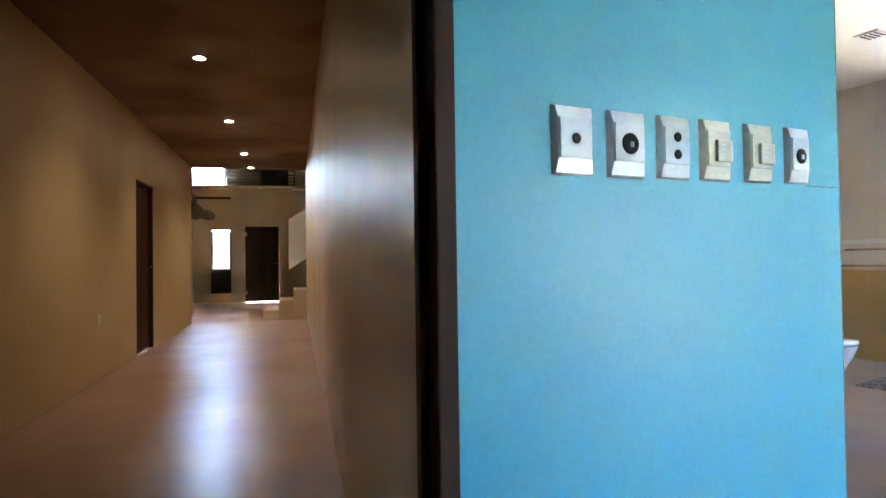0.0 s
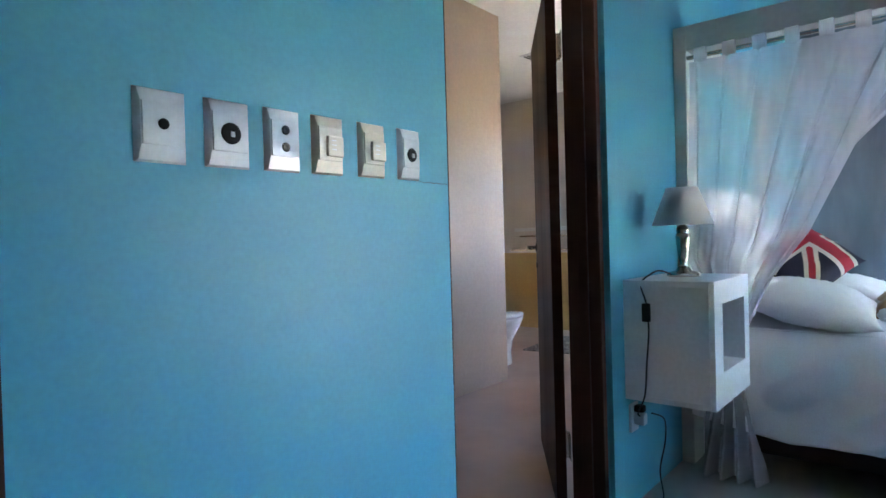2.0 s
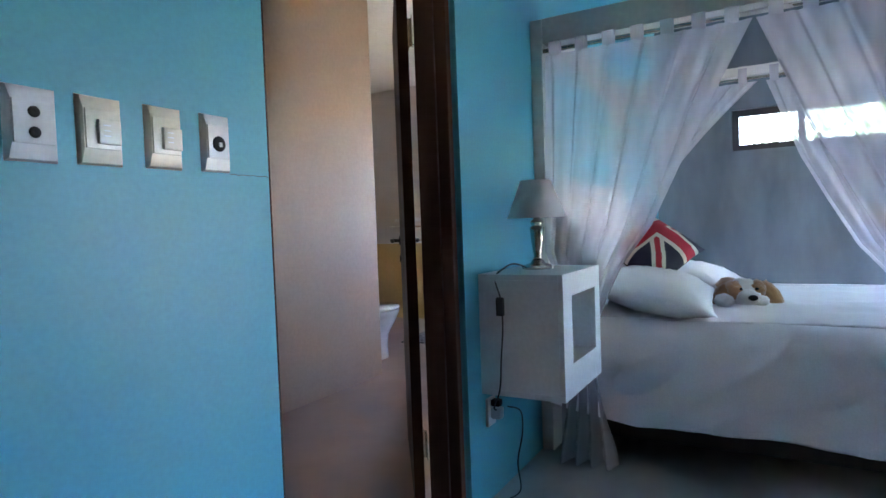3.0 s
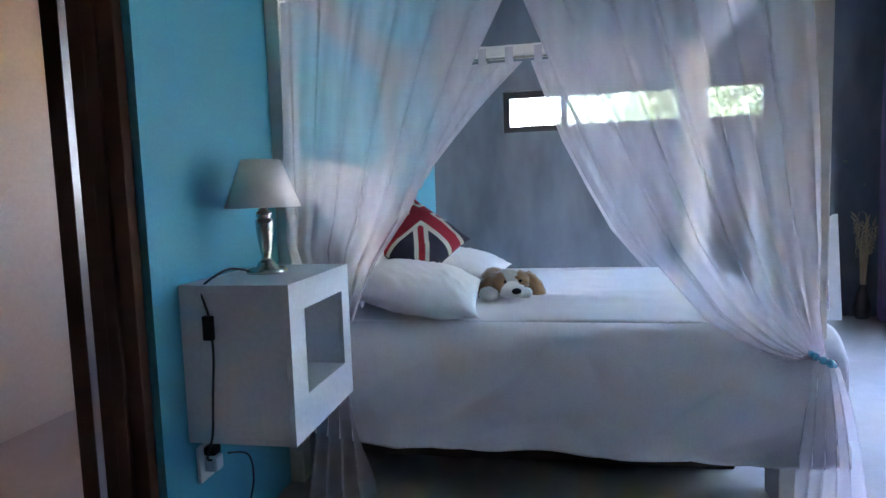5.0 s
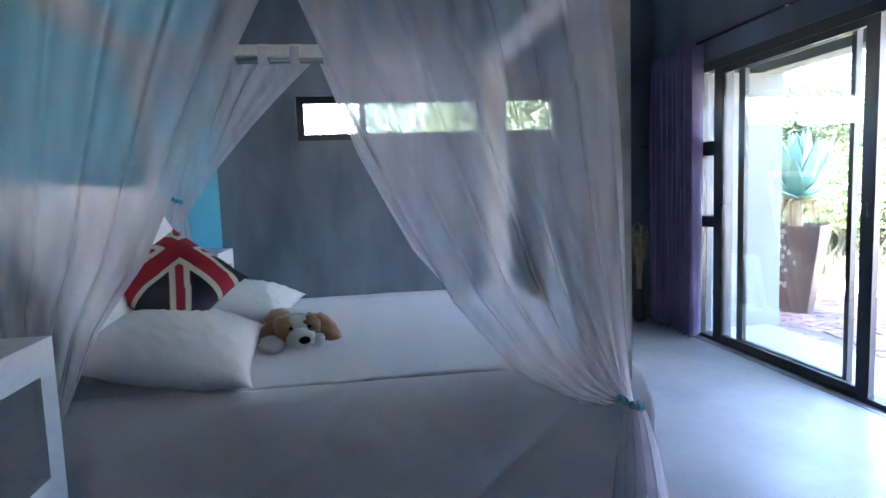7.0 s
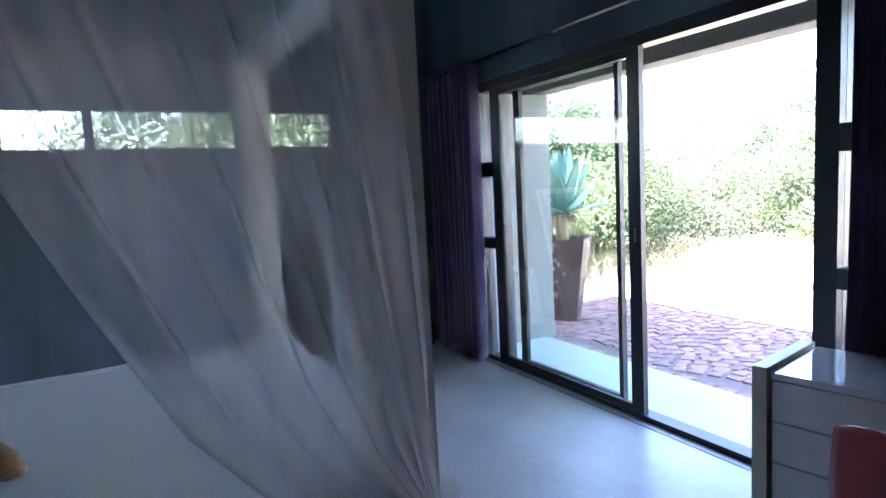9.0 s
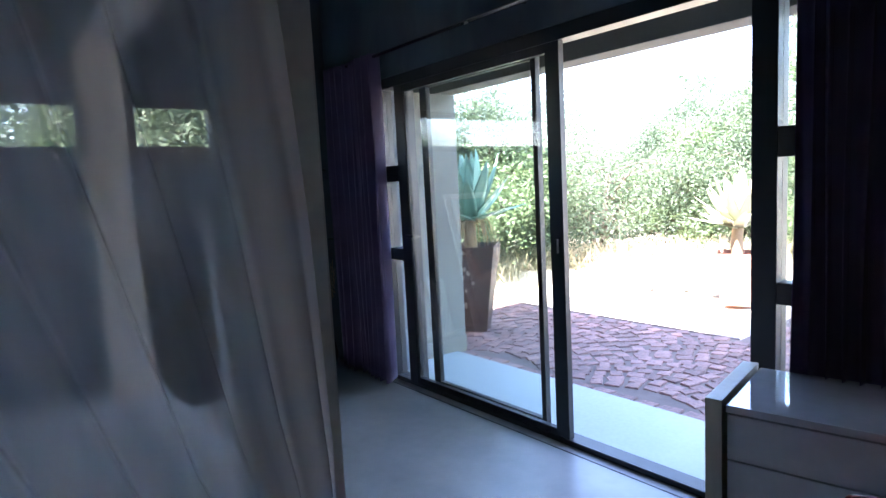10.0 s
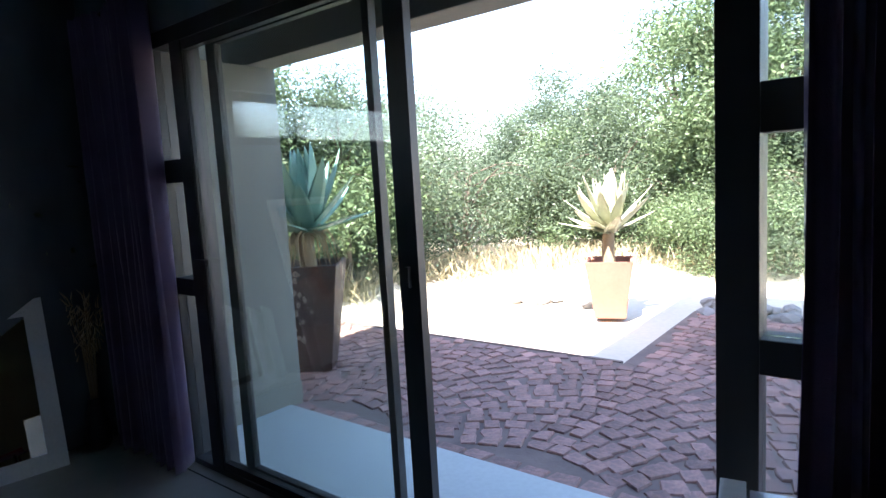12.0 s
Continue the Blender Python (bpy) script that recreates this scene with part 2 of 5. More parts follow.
structure("wall_hall_west", boxed(-6.2, -6.0, 10.05, 15.7, 0, 5.6), BEIGE, "beige hall side wall", "wall", C)
structure("wall_hall_east", boxed(4.0, 4.2, 9.8, 15.7, 0, 5.6), BEIGE, "beige hall side wall", "wall", C)
structure("wall_hall_near", wall_cells(bmesh.new(), -6.0, 4.0, 0, 5.6, 9.9, 10.05, "x", [(-2.12, 0.0, 0, 2.74)]), BEIGE, "beige wall over the corridor's mouth", "wall", C)
structure("ceiling_hall", boxed(-6.2, 4.2, 9.9, 15.7, 5.6, 5.75), WHITE_CEIL, "high pale hall ceiling", "ceiling", C)

# ---- bathroom shell ----
structure("floor_bathroom", boxed(1.4, 6.78, NB, 4.78, -0.1, -0.0025), RED_SCREED, "brownish cement bathroom floor", "floor")
structure("wall_bathroom_partition", boxed(1.5, 4.19, 2.69, 2.83, 0, H), BATHWALL, "beige plastered bathroom partition", "wall")
structure("wall_bathroom_east", wall_cells(bmesh.new(), NB, 4.75, 0, H, 6.6, 6.75, "y", [(1.5, 2.7, 1.1, 2.1)]), BATH_PALE, "beige plastered bathroom wall with a window", "wall")
structure("wall_bathroom_north", boxed(4.07, 6.6, 4.6, 4.75, 0, H), BATHWALL, "beige plastered bathroom end wall", "wall")
structure("wall_bathroom_west", boxed(1.4, 1.5, NB + 0.005, 2.83, 0, H), BATHWALL, "beige plastered bathroom side wall", "wall")
structure("wall_bathroom_inner", boxed(4.07, 4.18, 2.83, 4.6, 0, H), BATHWALL, "beige plastered bathroom inner wall", "wall")
structure("dado_bathroom", boxed(6.588, 6.5995, 2.84, 4.59, 0, 0.90, 0.003), DADO, "yellowish plastered lower part of the bathroom wall", "dado")
structure("ceiling_bathroom", boxed(1.4, 6.75, NB, 4.75, H, H + 0.1), WHITE_CEIL, "white painted bathroom ceiling", "ceiling")

# ---- more materials ----
BLACK = mat("black_plastic", (0.008, 0.008, 0.009), 0.55, None, 5, 60, 0.02, mix=0.3)
SILVER = mat("silver_grey_plastic", (0.66, 0.66, 0.67), 0.35, None, 6, 90, 0.02, mix=0.2, coat=0.2)
CREAM = mat("cream_plastic", (0.68, 0.61, 0.48), 0.35, None, 6, 90, 0.02, mix=0.2, coat=0.2)
SHADE = mat("pale_fabric_shade", (0.86, 0.77, 0.72), 0.85, None, 5, 220, 0.15, mix=0.2)
FLAG_RED = mat("red_cushion_cloth", (0.42, 0.012, 0.03), 0.8, None, 5, 200, 0.2, mix=0.3)
FLAG_NAVY = mat("navy_cushion_cloth", (0.02, 0.02, 0.045), 0.8, None, 5, 200, 0.2, mix=0.3)
FLAG_CREAM = mat("cream_cushion_cloth", (0.66, 0.60, 0.50), 0.8, None, 5, 200, 0.2, mix=0.3)
BROWN_CLOTH = mat("dark_brown_cloth", (0.10, 0.07, 0.05), 0.85, None, 5, 200, 0.2, mix=0.3)
PLUSH_TAN = mat("tan_plush", (0.45, 0.24, 0.10), 0.95, (0.33, 0.16, 0.06), 12, 150, 0.9, sheen=0.5)
PLUSH_WHITE = mat("white_plush", (0.72, 0.69, 0.64), 0.95, (0.62, 0.58, 0.52), 12, 150, 0.9, sheen=0.5)
TIE_BLUE = mat("blue_glass_beads", (0.02, 0.13, 0.25), 0.15, (0.1, 0.4, 0.5), 60, 90, 0.1, mix=1.0, coat=0.5)
BLACK.node_tree.nodes["Principled BSDF"].inputs["Specular IOR Level"].default_value = 0.2
GLOSS_WHITE = mat("white_high_gloss", (0.70, 0.68, 0.70), 0.04, None, 1.0, 20, 0.0, mix=0.15, coat=1.0, rvar=0.01)
PALE_WOOD = mat("pale_beech_panel", (0.56, 0.49, 0.39), 0.45, (0.48, 0.41, 0.32), 5, 50, 0.08, stretch=(1, 1, 0.1))
RED_PLASTIC = mat("red_moulded_plastic", (0.42, 0.012, 0.012), 0.3, None, 3, 80, 0.02, mix=0.3, coat=0.4)
CERAMIC = mat("white_ceramic", (0.80, 0.80, 0.79), 0.1, None, 2, 20, 0.0, mix=0.1, coat=0.6)
DRY = mat("dry_grass_stems", (0.40, 0.31, 0.18), 0.9, (0.28, 0.21, 0.11), 8, 60, 0.2)
MAT_DARK = mat("dark_bath_mat", (0.12, 0.12, 0.13), 0.95, (0.3, 0.3, 0.3), 30, 200, 0.6, mix=1.0, spread=(0.45, 0.55))
STEP_TOP = mat("cement_step", (0.52, 0.44, 0.33), 0.5, None, 2, 40, 0.1)
LAMP_ON = glow("downlight_lens", (1.0, 0.75, 0.45), 1.0)
ROPE = mat("black_cable", (0.02, 0.02, 0.025), 0.45, None, 3, 60, 0.0, mix=0.2)


# ---- door frames and doors ----
def door_frame(name, label, x0, x1, y0, y1, top, w=0.035, m=None, wl=None):
    f = thing(name, label, "door frame", m, kind="structure")
    wl = wl or w
    for a, b in ((x0, x0 + wl), (x1 - w, x1)):
        bm = boxed(a, b, y0, y1, 0.0, top, 0.004)
        s = min(0.012, wl * 0.35) if a == x0 else -0.012
        p, q = (a + 0.003, b + s) if s > 0 else (a + s, b - 0.003)
        box(bm, p, q, y0 + 0.045, y1 - 0.05, 0.001, top - 0.002, 0.003)
        part("jamb", bm, DARKWOOD, f)
    part("head_jamb", boxed(x0 + wl, x1 - w, y0, y1, top - w, top, 0.004), DARKWOOD, f)
    return f


door_frame("door_frame_1", "dark stained timber frame of the corridor doorway", CD[0], CD[1] + 0.004, YN - 0.006, 1.205, 2.10)
door_frame("door_frame_2", "dark stained timber frame of the bathroom doorway", BD[0], BD[1], YN + 0.003, NB + 0.006, 2.10, wl=0.010)


def door_leaf(name, label, w, h, m):
    d = thing(name, label, "door", m, kind="structure")
    leaf = boxed(0.004, w, -0.02, 0.02, 0.008, h, 0.003)
    part("door_leaf", leaf, DARKWOOD, d)
    for s in (-1, 1):
        bm = lathe(bmesh.new(), [(0.024, 0), (0.024, 0.006), (0.009, 0.008), (0.009, 0.045)], 12, pose(w - 0.06, s * 0.02, 1.02, -90 * s))
        tube(bm, [(w - 0.06, s * 0.062, 1.02), (w - 0.11, s * 0.064, 1.022), (w - 0.175, s * 0.058, 1.018)], 0.009)
        hnd = part("door_handle", bm, FRAME_METAL, d, "dark metal lever handle", True)
        part("key_plate", lathe(bmesh.new(), [(0.018, 0), (0.018, 0.005), (0.012, 0.006)], 12, pose(w - 0.06, s * 0.02, 0.93, -90 * s)), FRAME_METAL, d, "", True)
    for z in (0.26, 1.80):
        bm = lathe(bmesh.new(), [(0.008, z - 0.05), (0.008, z + 0.05)], 10, Matrix.Translation((-0.006, -0.026, 0)))
        box(bm, -0.004, 0.05, -0.0235, -0.0205, z - 0.05, z + 0.05)
        box(bm, -0.055, -0.008, -0.034, -0.031, z - 0.05, z + 0.05)
        part("hinge", bm, STEEL, d, "worn steel butt hinge")
    return d


door_leaf("door_bathroom", "dark stained flush bathroom door standing wide open", 0.80, 2.045, pose(2.488, 1.302, 0, 0, 0, 35.0))
cd = door_leaf("door_corridor", "dark wooden door ajar in the corridor", 0.78, 2.0, C @ pose(-2.02, 6.40, 0, 0, 0, 90))
hd = door_leaf("door_hall", "dark wooden entrance door of the hall", 0.86, 2.0, C @ pose(-1.475, 15.47, 0, 0, 0, 0))
door_frame("door_frame_3", "dark timber frame of the side doorway", 6.35, 7.2, 1.955, 2.10, 2.03, 0.03, C @ pose(0, 0, 0, 0, 0, 90))


# ---- switch plates ----
def switch_plate(x, z, w, h, style, label):
    p = thing("switch_plate", label, "switch plate", Matrix.Translation((x, YN, z)), "row of switch plates")
    main = CREAM if style == "rocker" else SILVER
    hw, hh, d = w / 2, h / 2, 0.012
    bm = bmesh.new()
    vs = [bm.verts.new(c) for c in ((-hw, 0, -hh), (hw, 0, -hh), (hw, 0, hh), (-hw, 0, hh), (-hw + 0.004, -d, -hh + 0.003), (hw - 0.004, -d, -hh + 0.003), (hw - 0.004, -d, hh - 0.003), (-hw + 0.004, -d, hh - 0.003),
                                    (-hw + 0.007, -d, -hh + 0.026), (hw - 0.007, -d, -hh + 0.026), (hw - 0.007, -d, hh - 0.022), (-hw + 0.007, -d, hh - 0.022))]
    for f in ((0, 1, 5, 4), (1, 2, 6, 5), (2, 3, 7, 6), (3, 0, 4, 7), (4, 5, 9, 8), (6, 7, 11, 10), (5, 6, 10, 9), (7, 4, 8, 11), (8, 9, 10, 11)):
        bm.faces.new([vs[i] for i in f])
    for i in (4, 5, 6, 7):
        vs[i].co.y = -0.008
    part("bezel", bm, main, p)
    part("face_plate", boxed(-hw + 0.009, hw - 0.009, -d - 0.003, -d + 0.002, -hh + 0.027, hh - 0.023, 0.001), main, p)
    if style == "rocker":
        bm = boxed(-0.012, 0.028, -d - 0.010, -d - 0.002, -0.024, 0.018, 0.003)
        part("rocker", bm, CREAM, p)
        for k in (-1, 0, 1):
            part("marking", boxed(-0.004, 0.008, -d - 0.0108, -d - 0.0098, k * 0.009 - 0.002, k * 0.009), WHITE_PAINT, p)
    else:
        for dx, dz, r in style:
            part("button", lathe(bmesh.new(), [(r, 0), (r, 0.002), (r * 0.85, 0.0035), (r * 0.3, 0.002)], 18, pose(dx, -d - 0.002, dz, 90)), BLACK, p, "black round button", True)
            if r > 0.012:
                part("marking", boxed(dx - 0.001, dx + 0.006, -d - 0.0062, -d - 0.0042, dz - 0.006, dz + 0.003), SILVER, p)


PLATES = [(0.885, 1.259, 0.084, 0.118, [(0, 0.002, 0.009)], "silver grey plate with one small black button"),
          (1.002, 1.260, 0.084, 0.118, [(0, 0.0, 0.019)], "silver grey plate with a round black socket"),
          (1.115, 1.262, 0.078, 0.118, [(0, 0.018, 0.009), (0, -0.014, 0.009)], "silver grey plate with two small black buttons"),
          (1.224, 1.264, 0.078, 0.118, "rocker", "cream plastic plate with a raised rocker switch"),
          (1.346, 1.266, 0.076, 0.118, "rocker", "cream plastic plate with a raised rocker switch"),
          (1.465, 1.268, 0.070, 0.118, [(0, -0.002, 0.016)], "silver grey plate with a round black socket")]
for px, pz, pw, ph, st, lab in PLATES:
    switch_plate(px, pz, pw, ph, st, lab)


crack = thing("wall_crack", "fine dark hairline crack in the turquoise paint", "crack")
part("crack_line", tube(bmesh.new(), [(1.503 + 0.0107 * k, YN - 0.0002, 1.207 + 0.0012 * math.sin(2.3 * k)) for k in range(11)], 0.0009, 4), FRAME_METAL, crack)


# ---- floating nightstands, lamp, cable ----
def nightstand(x0, z0, w):
    n = thing("nightstand", "white lacquered floating box nightstand on the turquoise wall", "nightstand", Matrix.Translation((x0, 0.785, z0)), "nightstands beside the bed")
    d, h, t, f = 0.313, 0.459, 0.022, 0.10
    part("top_panel", boxed(0, w, 0, d, h - t, h, 0.002), WHITE_PAINT, n)
    part("bottom_panel", boxed(0, w, 0, d, 0, t, 0.002), WHITE_PAINT, n)
    for a in (0, w - t):
        part("side_panel", boxed(a, a + t, 0, d, t, h - t, 0.001), WHITE_PAINT, n)
    part("back_panel", boxed(t, w - t, d - 0.012, d, t, h - t), WHITE_PAINT, n)
    bm = bmesh.new()
    wall_cells(bm, 0, w, 0, h, -0.018, -0.0005, "x", [(f, w - f + 0.03, 0.122, h - 0.085)])
    part("front_frame", bm, WHITE_PAINT, n)
    for a, b, c, e in ((f - 0.012, f, 0.122, h - 0.085), (w - f + 0.03, w - f + 0.042, 0.122, h - 0.085)):
        part("inner_side", boxed(a, b, 0, d - 0.013, t, h - t), WHITE_PAINT, n)
    part("inner_shelf", boxed(f, w - f + 0.03, 0, d - 0.013, 0.110, 0.122), WHITE_PAINT, n)
    return n


nightstand(2.635, 0.435, 0.484)
nightstand(4.915, 0.456, 0.402)

lamp = thing("table_lamp", "nickel candlestick table lamp with a pale fabric shade", "lamp", Matrix.Translation((2.872, 0.945, 0.898)))
part("base", lathe(bmesh.new(), [(0.062, 0), (0.064, 0.008), (0.055, 0.016), (0.030, 0.022), (0.024, 0.034)], 32), STEEL, lamp, "", True)
part("stem", lathe(bmesh.new(), [(0.020, 0.034), (0.014, 0.05), (0.019, 0.075), (0.026, 0.13), (0.028, 0.165), (0.020, 0.172), (0.024, 0.18), (0.024, 0.19), (0.012, 0.20), (0.012, 0.235), (0.018, 0.245), (0.010, 0.25), (0.010, 0.28)], 20), STEEL, lamp, "", True)
bm = lathe(bmesh.new(), [(0.116, 0.205), (0.060, 0.352), (0.058, 0.352), (0.114, 0.205)], 40)
part("shade", bm, SHADE, lamp, "slightly pinkish cream cone shade", True)

cable = thing("lamp_cable", "black lamp cable with an inline switch", "cable")
pts = [(2.84, 0.98, 0.905), (2.76, 1.00, 0.925), (2.69, 1.01, 0.915), (2.642, 1.03, 0.88), (2.630, 1.005, 0.80), (2.630, 1.0, 0.70), (2.630, 1.01, 0.58), (2.630, 1.02, 0.46), (2.66, 1.06, 0.38), (2.69, 1.06, 0.36)]


def smooth_path(p, n=6):
    p = [Vector(q) for q in p]
    out = []
    for i in range(len(p) - 1):
        a, b, c, d = p[max(i - 1, 0)], p[i], p[i + 1], p[min(i + 2, len(p) - 1)]
        for k in range(n):
            t = k / n
            out.append(0.5 * ((2 * b) + (c - a) * t + (2 * a - 5 * b + 4 * c - d) * t * t + (3 * b - a - 3 * c + d) * t ** 3))
    return out + [p[-1]]


part("cord", tube(bmesh.new(), smooth_path(pts), 0.0035, 6), ROPE, cable, "", True)
part("inline_switch", boxed(2.614, 2.632, 0.99, 1.02, 0.74, 0.81, 0.005), BLACK, cable)
sock = thing("wall_socket", "white wall socket with a plug under the nightstand", "socket", Matrix.Translation((2.70, 1.10, 0.35)))
part("plate", boxed(-0.035, 0.035, -0.012, 0, -0.055, 0.055, 0.004), SILVER, sock)
part("plug", boxed(-0.02, 0.02, -0.055, -0.013, -0.025, 0.02, 0.008), SILVER, sock, "grey plug")
part("plug", boxed(-0.018, 0.018, -0.05, -0.013, 0.024, 0.05, 0.006), BLACK, sock, "black plug")
loose = thing("floor_cable", "thin black cable falling from the socket to the floor", "cable")
part("cord", tube(bmesh.new(), smooth_path([(2.72, 1.03, 0.37), (2.80, 1.01, 0.33), (2.86, 1.03, 0.22), (2.85, 1.05, 0.10), (2.80, 1.02, 0.012), (2.72, 1.03, 0.006), (2.68, 1.06, 0.006)]), 0.003, 6), ROPE, loose, "", True)

# ---- canopy bed ----
PX0, PX1, PY0, PY1, PT = 3.27, 4.91, -0.842, 1.10, 0.14
BX0 = 3.262
canopy = thing("bed_canopy", "off-white painted timber four-poster frame around the bed", "canopy")
for px in (PX0, PX1 - PT):
    part("post", boxed(px, px + PT, PY0, PY0 + PT, 0, 2.022, 0.006), POST_PAINT, canopy)
    part("wall_post", boxed(px, px + PT, PY1 - 0.06, PY1 - 0.001, 0, 2.022, 0.006), POST_PAINT, canopy)
    near = px == PX0
    part("side_beam", boxed(px if near else px + 0.09, px + PT, PY0 + PT, PY1 - 0.06, 1.905 if near else 1.962, 2.022, 0.005), POST_PAINT, canopy)
    rx, rz = (px + 0.012, 1.875) if near else (px + PT - 0.025, 1.948)
    part("curtain_rod", tube(bmesh.new(), [(rx, PY0 + PT, rz), (rx, PY1 - 0.06, rz)], 0.010, 10), STEEL, canopy, "", True)
part("foot_beam", boxed(PX0 + PT, PX1 - PT, PY0, PY0 + PT, 1.905, 2.022, 0.005), POST_PAINT, canopy)
part("head_beam", boxed(PX0 + PT, PX1 - PT, PY1 - 0.06, PY1 - 0.001, 1.905, 2.022, 0.005), POST_PAINT, canopy)

bed = thing("bed", "double bed with a white headboard and dark base", "bed", Matrix.Translation((4.09, 0.1, 0)))
part("base", boxed(-0.62, 0.62, -0.72, 0.9, 0.04, 0.34, 0.01), BROWN_CLOTH, bed, "dark cloth bed base")
part("mattress", boxed(-0.79, 0.79, -0.93, 0.92, 0.34, 0.62, 0.05), LINEN, bed)
bm = boxed(-0.67, 0.67, 0.925, 0.975, 0.0, 1.29, 0.012)
part("headboard", bm, LINEN, bed, "white upholstered headboard")


def spread_point(u, v):
    """White cover: u across the bed from the near hem to the far hem, v along it from foot to head."""
    hang, half, top = 0.45, 0.82, 0.645
    total = 2 * (hang + half)
    s = u * total
    y = -0.885 + v * 1.91
    if s < hang:
        k = s / hang
        if k < 0.55:
            q = 1 - k / 0.55
            x = BX0 - 0.045 - 0.012 * q + 0.016 * math.sin(8 * y + 2 * math.sin(3.1 * y)) * q
            z = 0.195 + (0.485 - 0.195) * (1 - q) + 0.012 * math.sin(4.3 * y + 0.6) * q + 0.07 * max(0, v - 0.8) / 0.2 * q
        else:
            q = (k - 0.55) / 0.45 * math.pi / 2
            x = BX0 - 0.045 + 0.15 * (1 - math.cos(q))
            z = 0.485 + (top - 0.012 - 0.485) * math.sin(q)
    elif s > hang + 2 * half:
        k = (s - hang - 2 * half) / hang
        x = PX1 + 0.012 + 0.02 * k
        z = top - k * (top - 0.205)
    else:
        k = (s - hang) / (2 * half)
        x = BX0 + 0.105 + k * (PX1 - BX0 - 0.131)
        z = top - 0.012 + 0.022 * math.sin(math.pi * k) ** 0.5
    n = noise.noise((x * 3, y * 2.2, z * 2.5)) * 0.010 + noise.noise((x * 9, y * 5, z * 7)) * 0.005
    ridge = (abs(noise.noise((x * 2 + 5, y * 3.2 + z * 4.5, z * 2 - y * 1.5))) ** 0.7) * 0.038 + (abs(noise.noise((x + 9, y * 5.5 - z * 6.0, z * 5 + y * 2))) ** 0.6) * 0.010
    if hang <= s <= hang + 2 * half:
        z += n * 0.8 + 0.008 * abs(noise.noise((x * 2.2 + y * 1.5, y * 6.0 - x * 2, 3.3)))
    else:
        f = 1 - max(0, (s / hang - 0.7) / 0.3) if s < hang else 1
        x -= (n + ridge) * f
    return Vector((x, y, z))


def bed_end(u, v):
    p = spread_point(U1 + 0.0002 + (U2 - U1 - 0.0004) * u, 0.0)
    k = v
    return Vector((p.x, -0.885 - 0.03 * math.sqrt(k) - 0.012 * k * math.sin(11 * p.x), p.z - k * (p.z - 0.2)))


cover = thing("bedspread", "rumpled white cotton bedspread hanging down the bed's sides", "bedspread")
U1, U2 = 0.45 / 2.54, 1 - 0.45 / 2.54
for nm, lab, bm in (("side_drop", "wrinkled near drop", sheet(bmesh.new(), 44, 150, lambda u, v: spread_point(u * U1 * 0.9999, v))),
                    ("top_cover", "", sheet(bmesh.new(), 70, 90, lambda u, v: spread_point(U1 + 0.0001 + u * (U2 - U1 - 0.0002), v))),
                    ("side_drop", "", sheet(bmesh.new(), 12, 60, lambda u, v: spread_point(U2 + 0.0002 + u * (1 - U2 - 0.0002), v))),
                    ("end_drop", "", sheet(bmesh.new(), 50, 16, bed_end))):
    ob = part(nm, bm, LINEN, cover, lab, True)
    so = ob.modifiers.new("thick", "SOLIDIFY")
    so.thickness, so.offset = 0.005, -1


# ---- pillows and toys ----
def cushion(bm, w, d, t, segs=26, soft=False):
    def top(s):
        def f(u, v):
            a, b = 2 * u - 1, 2 * v - 1
            r = (1 - abs(a) ** 3.2) * (1 - abs(b) ** 3.2)
            pull = 1 - 0.06 * (1 - abs(a) ** 4) * b * b
            pull2 = 1 - 0.06 * (1 - abs(b) ** 4) * a * a
            z = s * t / 2 * max(r, 0) ** 0.55
            z += 0.012 * noise.noise((a * 2.5 + 3 * s, b * 2.5 + w * 9, 1.7)) * max(r, 0) ** 0.3
            if soft:
                q = max((1 - a * a) * (1 - b * b), 0)
                z = s * t / 2 * (0.75 * q ** 0.62 + 0.25 * max(r, 0) ** 0.55)
                e = max(abs(a), abs(b))
                fold = abs(noise.noise((a * 1.6 + b * 2.4 + w * 31, (a - b) * 5.0, s * 2.0)))
                z += s * 0.014 * (fold - 0.25) * q ** 0.4 * (0.4 + e)
                z += 0.003 * noise.noise((a * 6 + w * 17, b * 6, s)) * q ** 0.3
                pull, pull2 = pull - 0.05 * (1 - a * a), pull2 - 0.05 * (1 - b * b)
            return Vector((a * w / 2 * pull2, b * d / 2 * pull, z))
        return f
    sheet(bm, segs, segs, top(1))
    sheet(bm, segs, segs, top(-1))
    bmesh.ops.remove_doubles(bm, verts=bm.verts, dist=1e-4)
    return bm


def pillow(label, w, d, t, m, group="white pillows on the bed"):
    p = thing("pillow", label, "pillow", m, group)
    part("pillow_case", cushion(bmesh.new(), w, d, t, 44, True), LINEN, p, "", True)
    return p


pillow("plump white pillow lying at the bed's head", 0.74, 0.56, 0.21, pose(3.63, 0.62, 0.735, 12, -2, 4))
pillow("plump white pillow lying at the bed's head", 0.66, 0.49, 0.19, pose(4.50, 0.556, 0.718, 8, 0, -4))
pillow("white pillow propped upright against the headboard", 0.68, 0.50, 0.17, pose(3.68, 0.90, 0.92, 68, 0, 2))
pillow("white pillow propped upright against the headboard", 0.68, 0.50, 0.17, pose(4.44, 0.91, 0.91, 68, 0, -3))

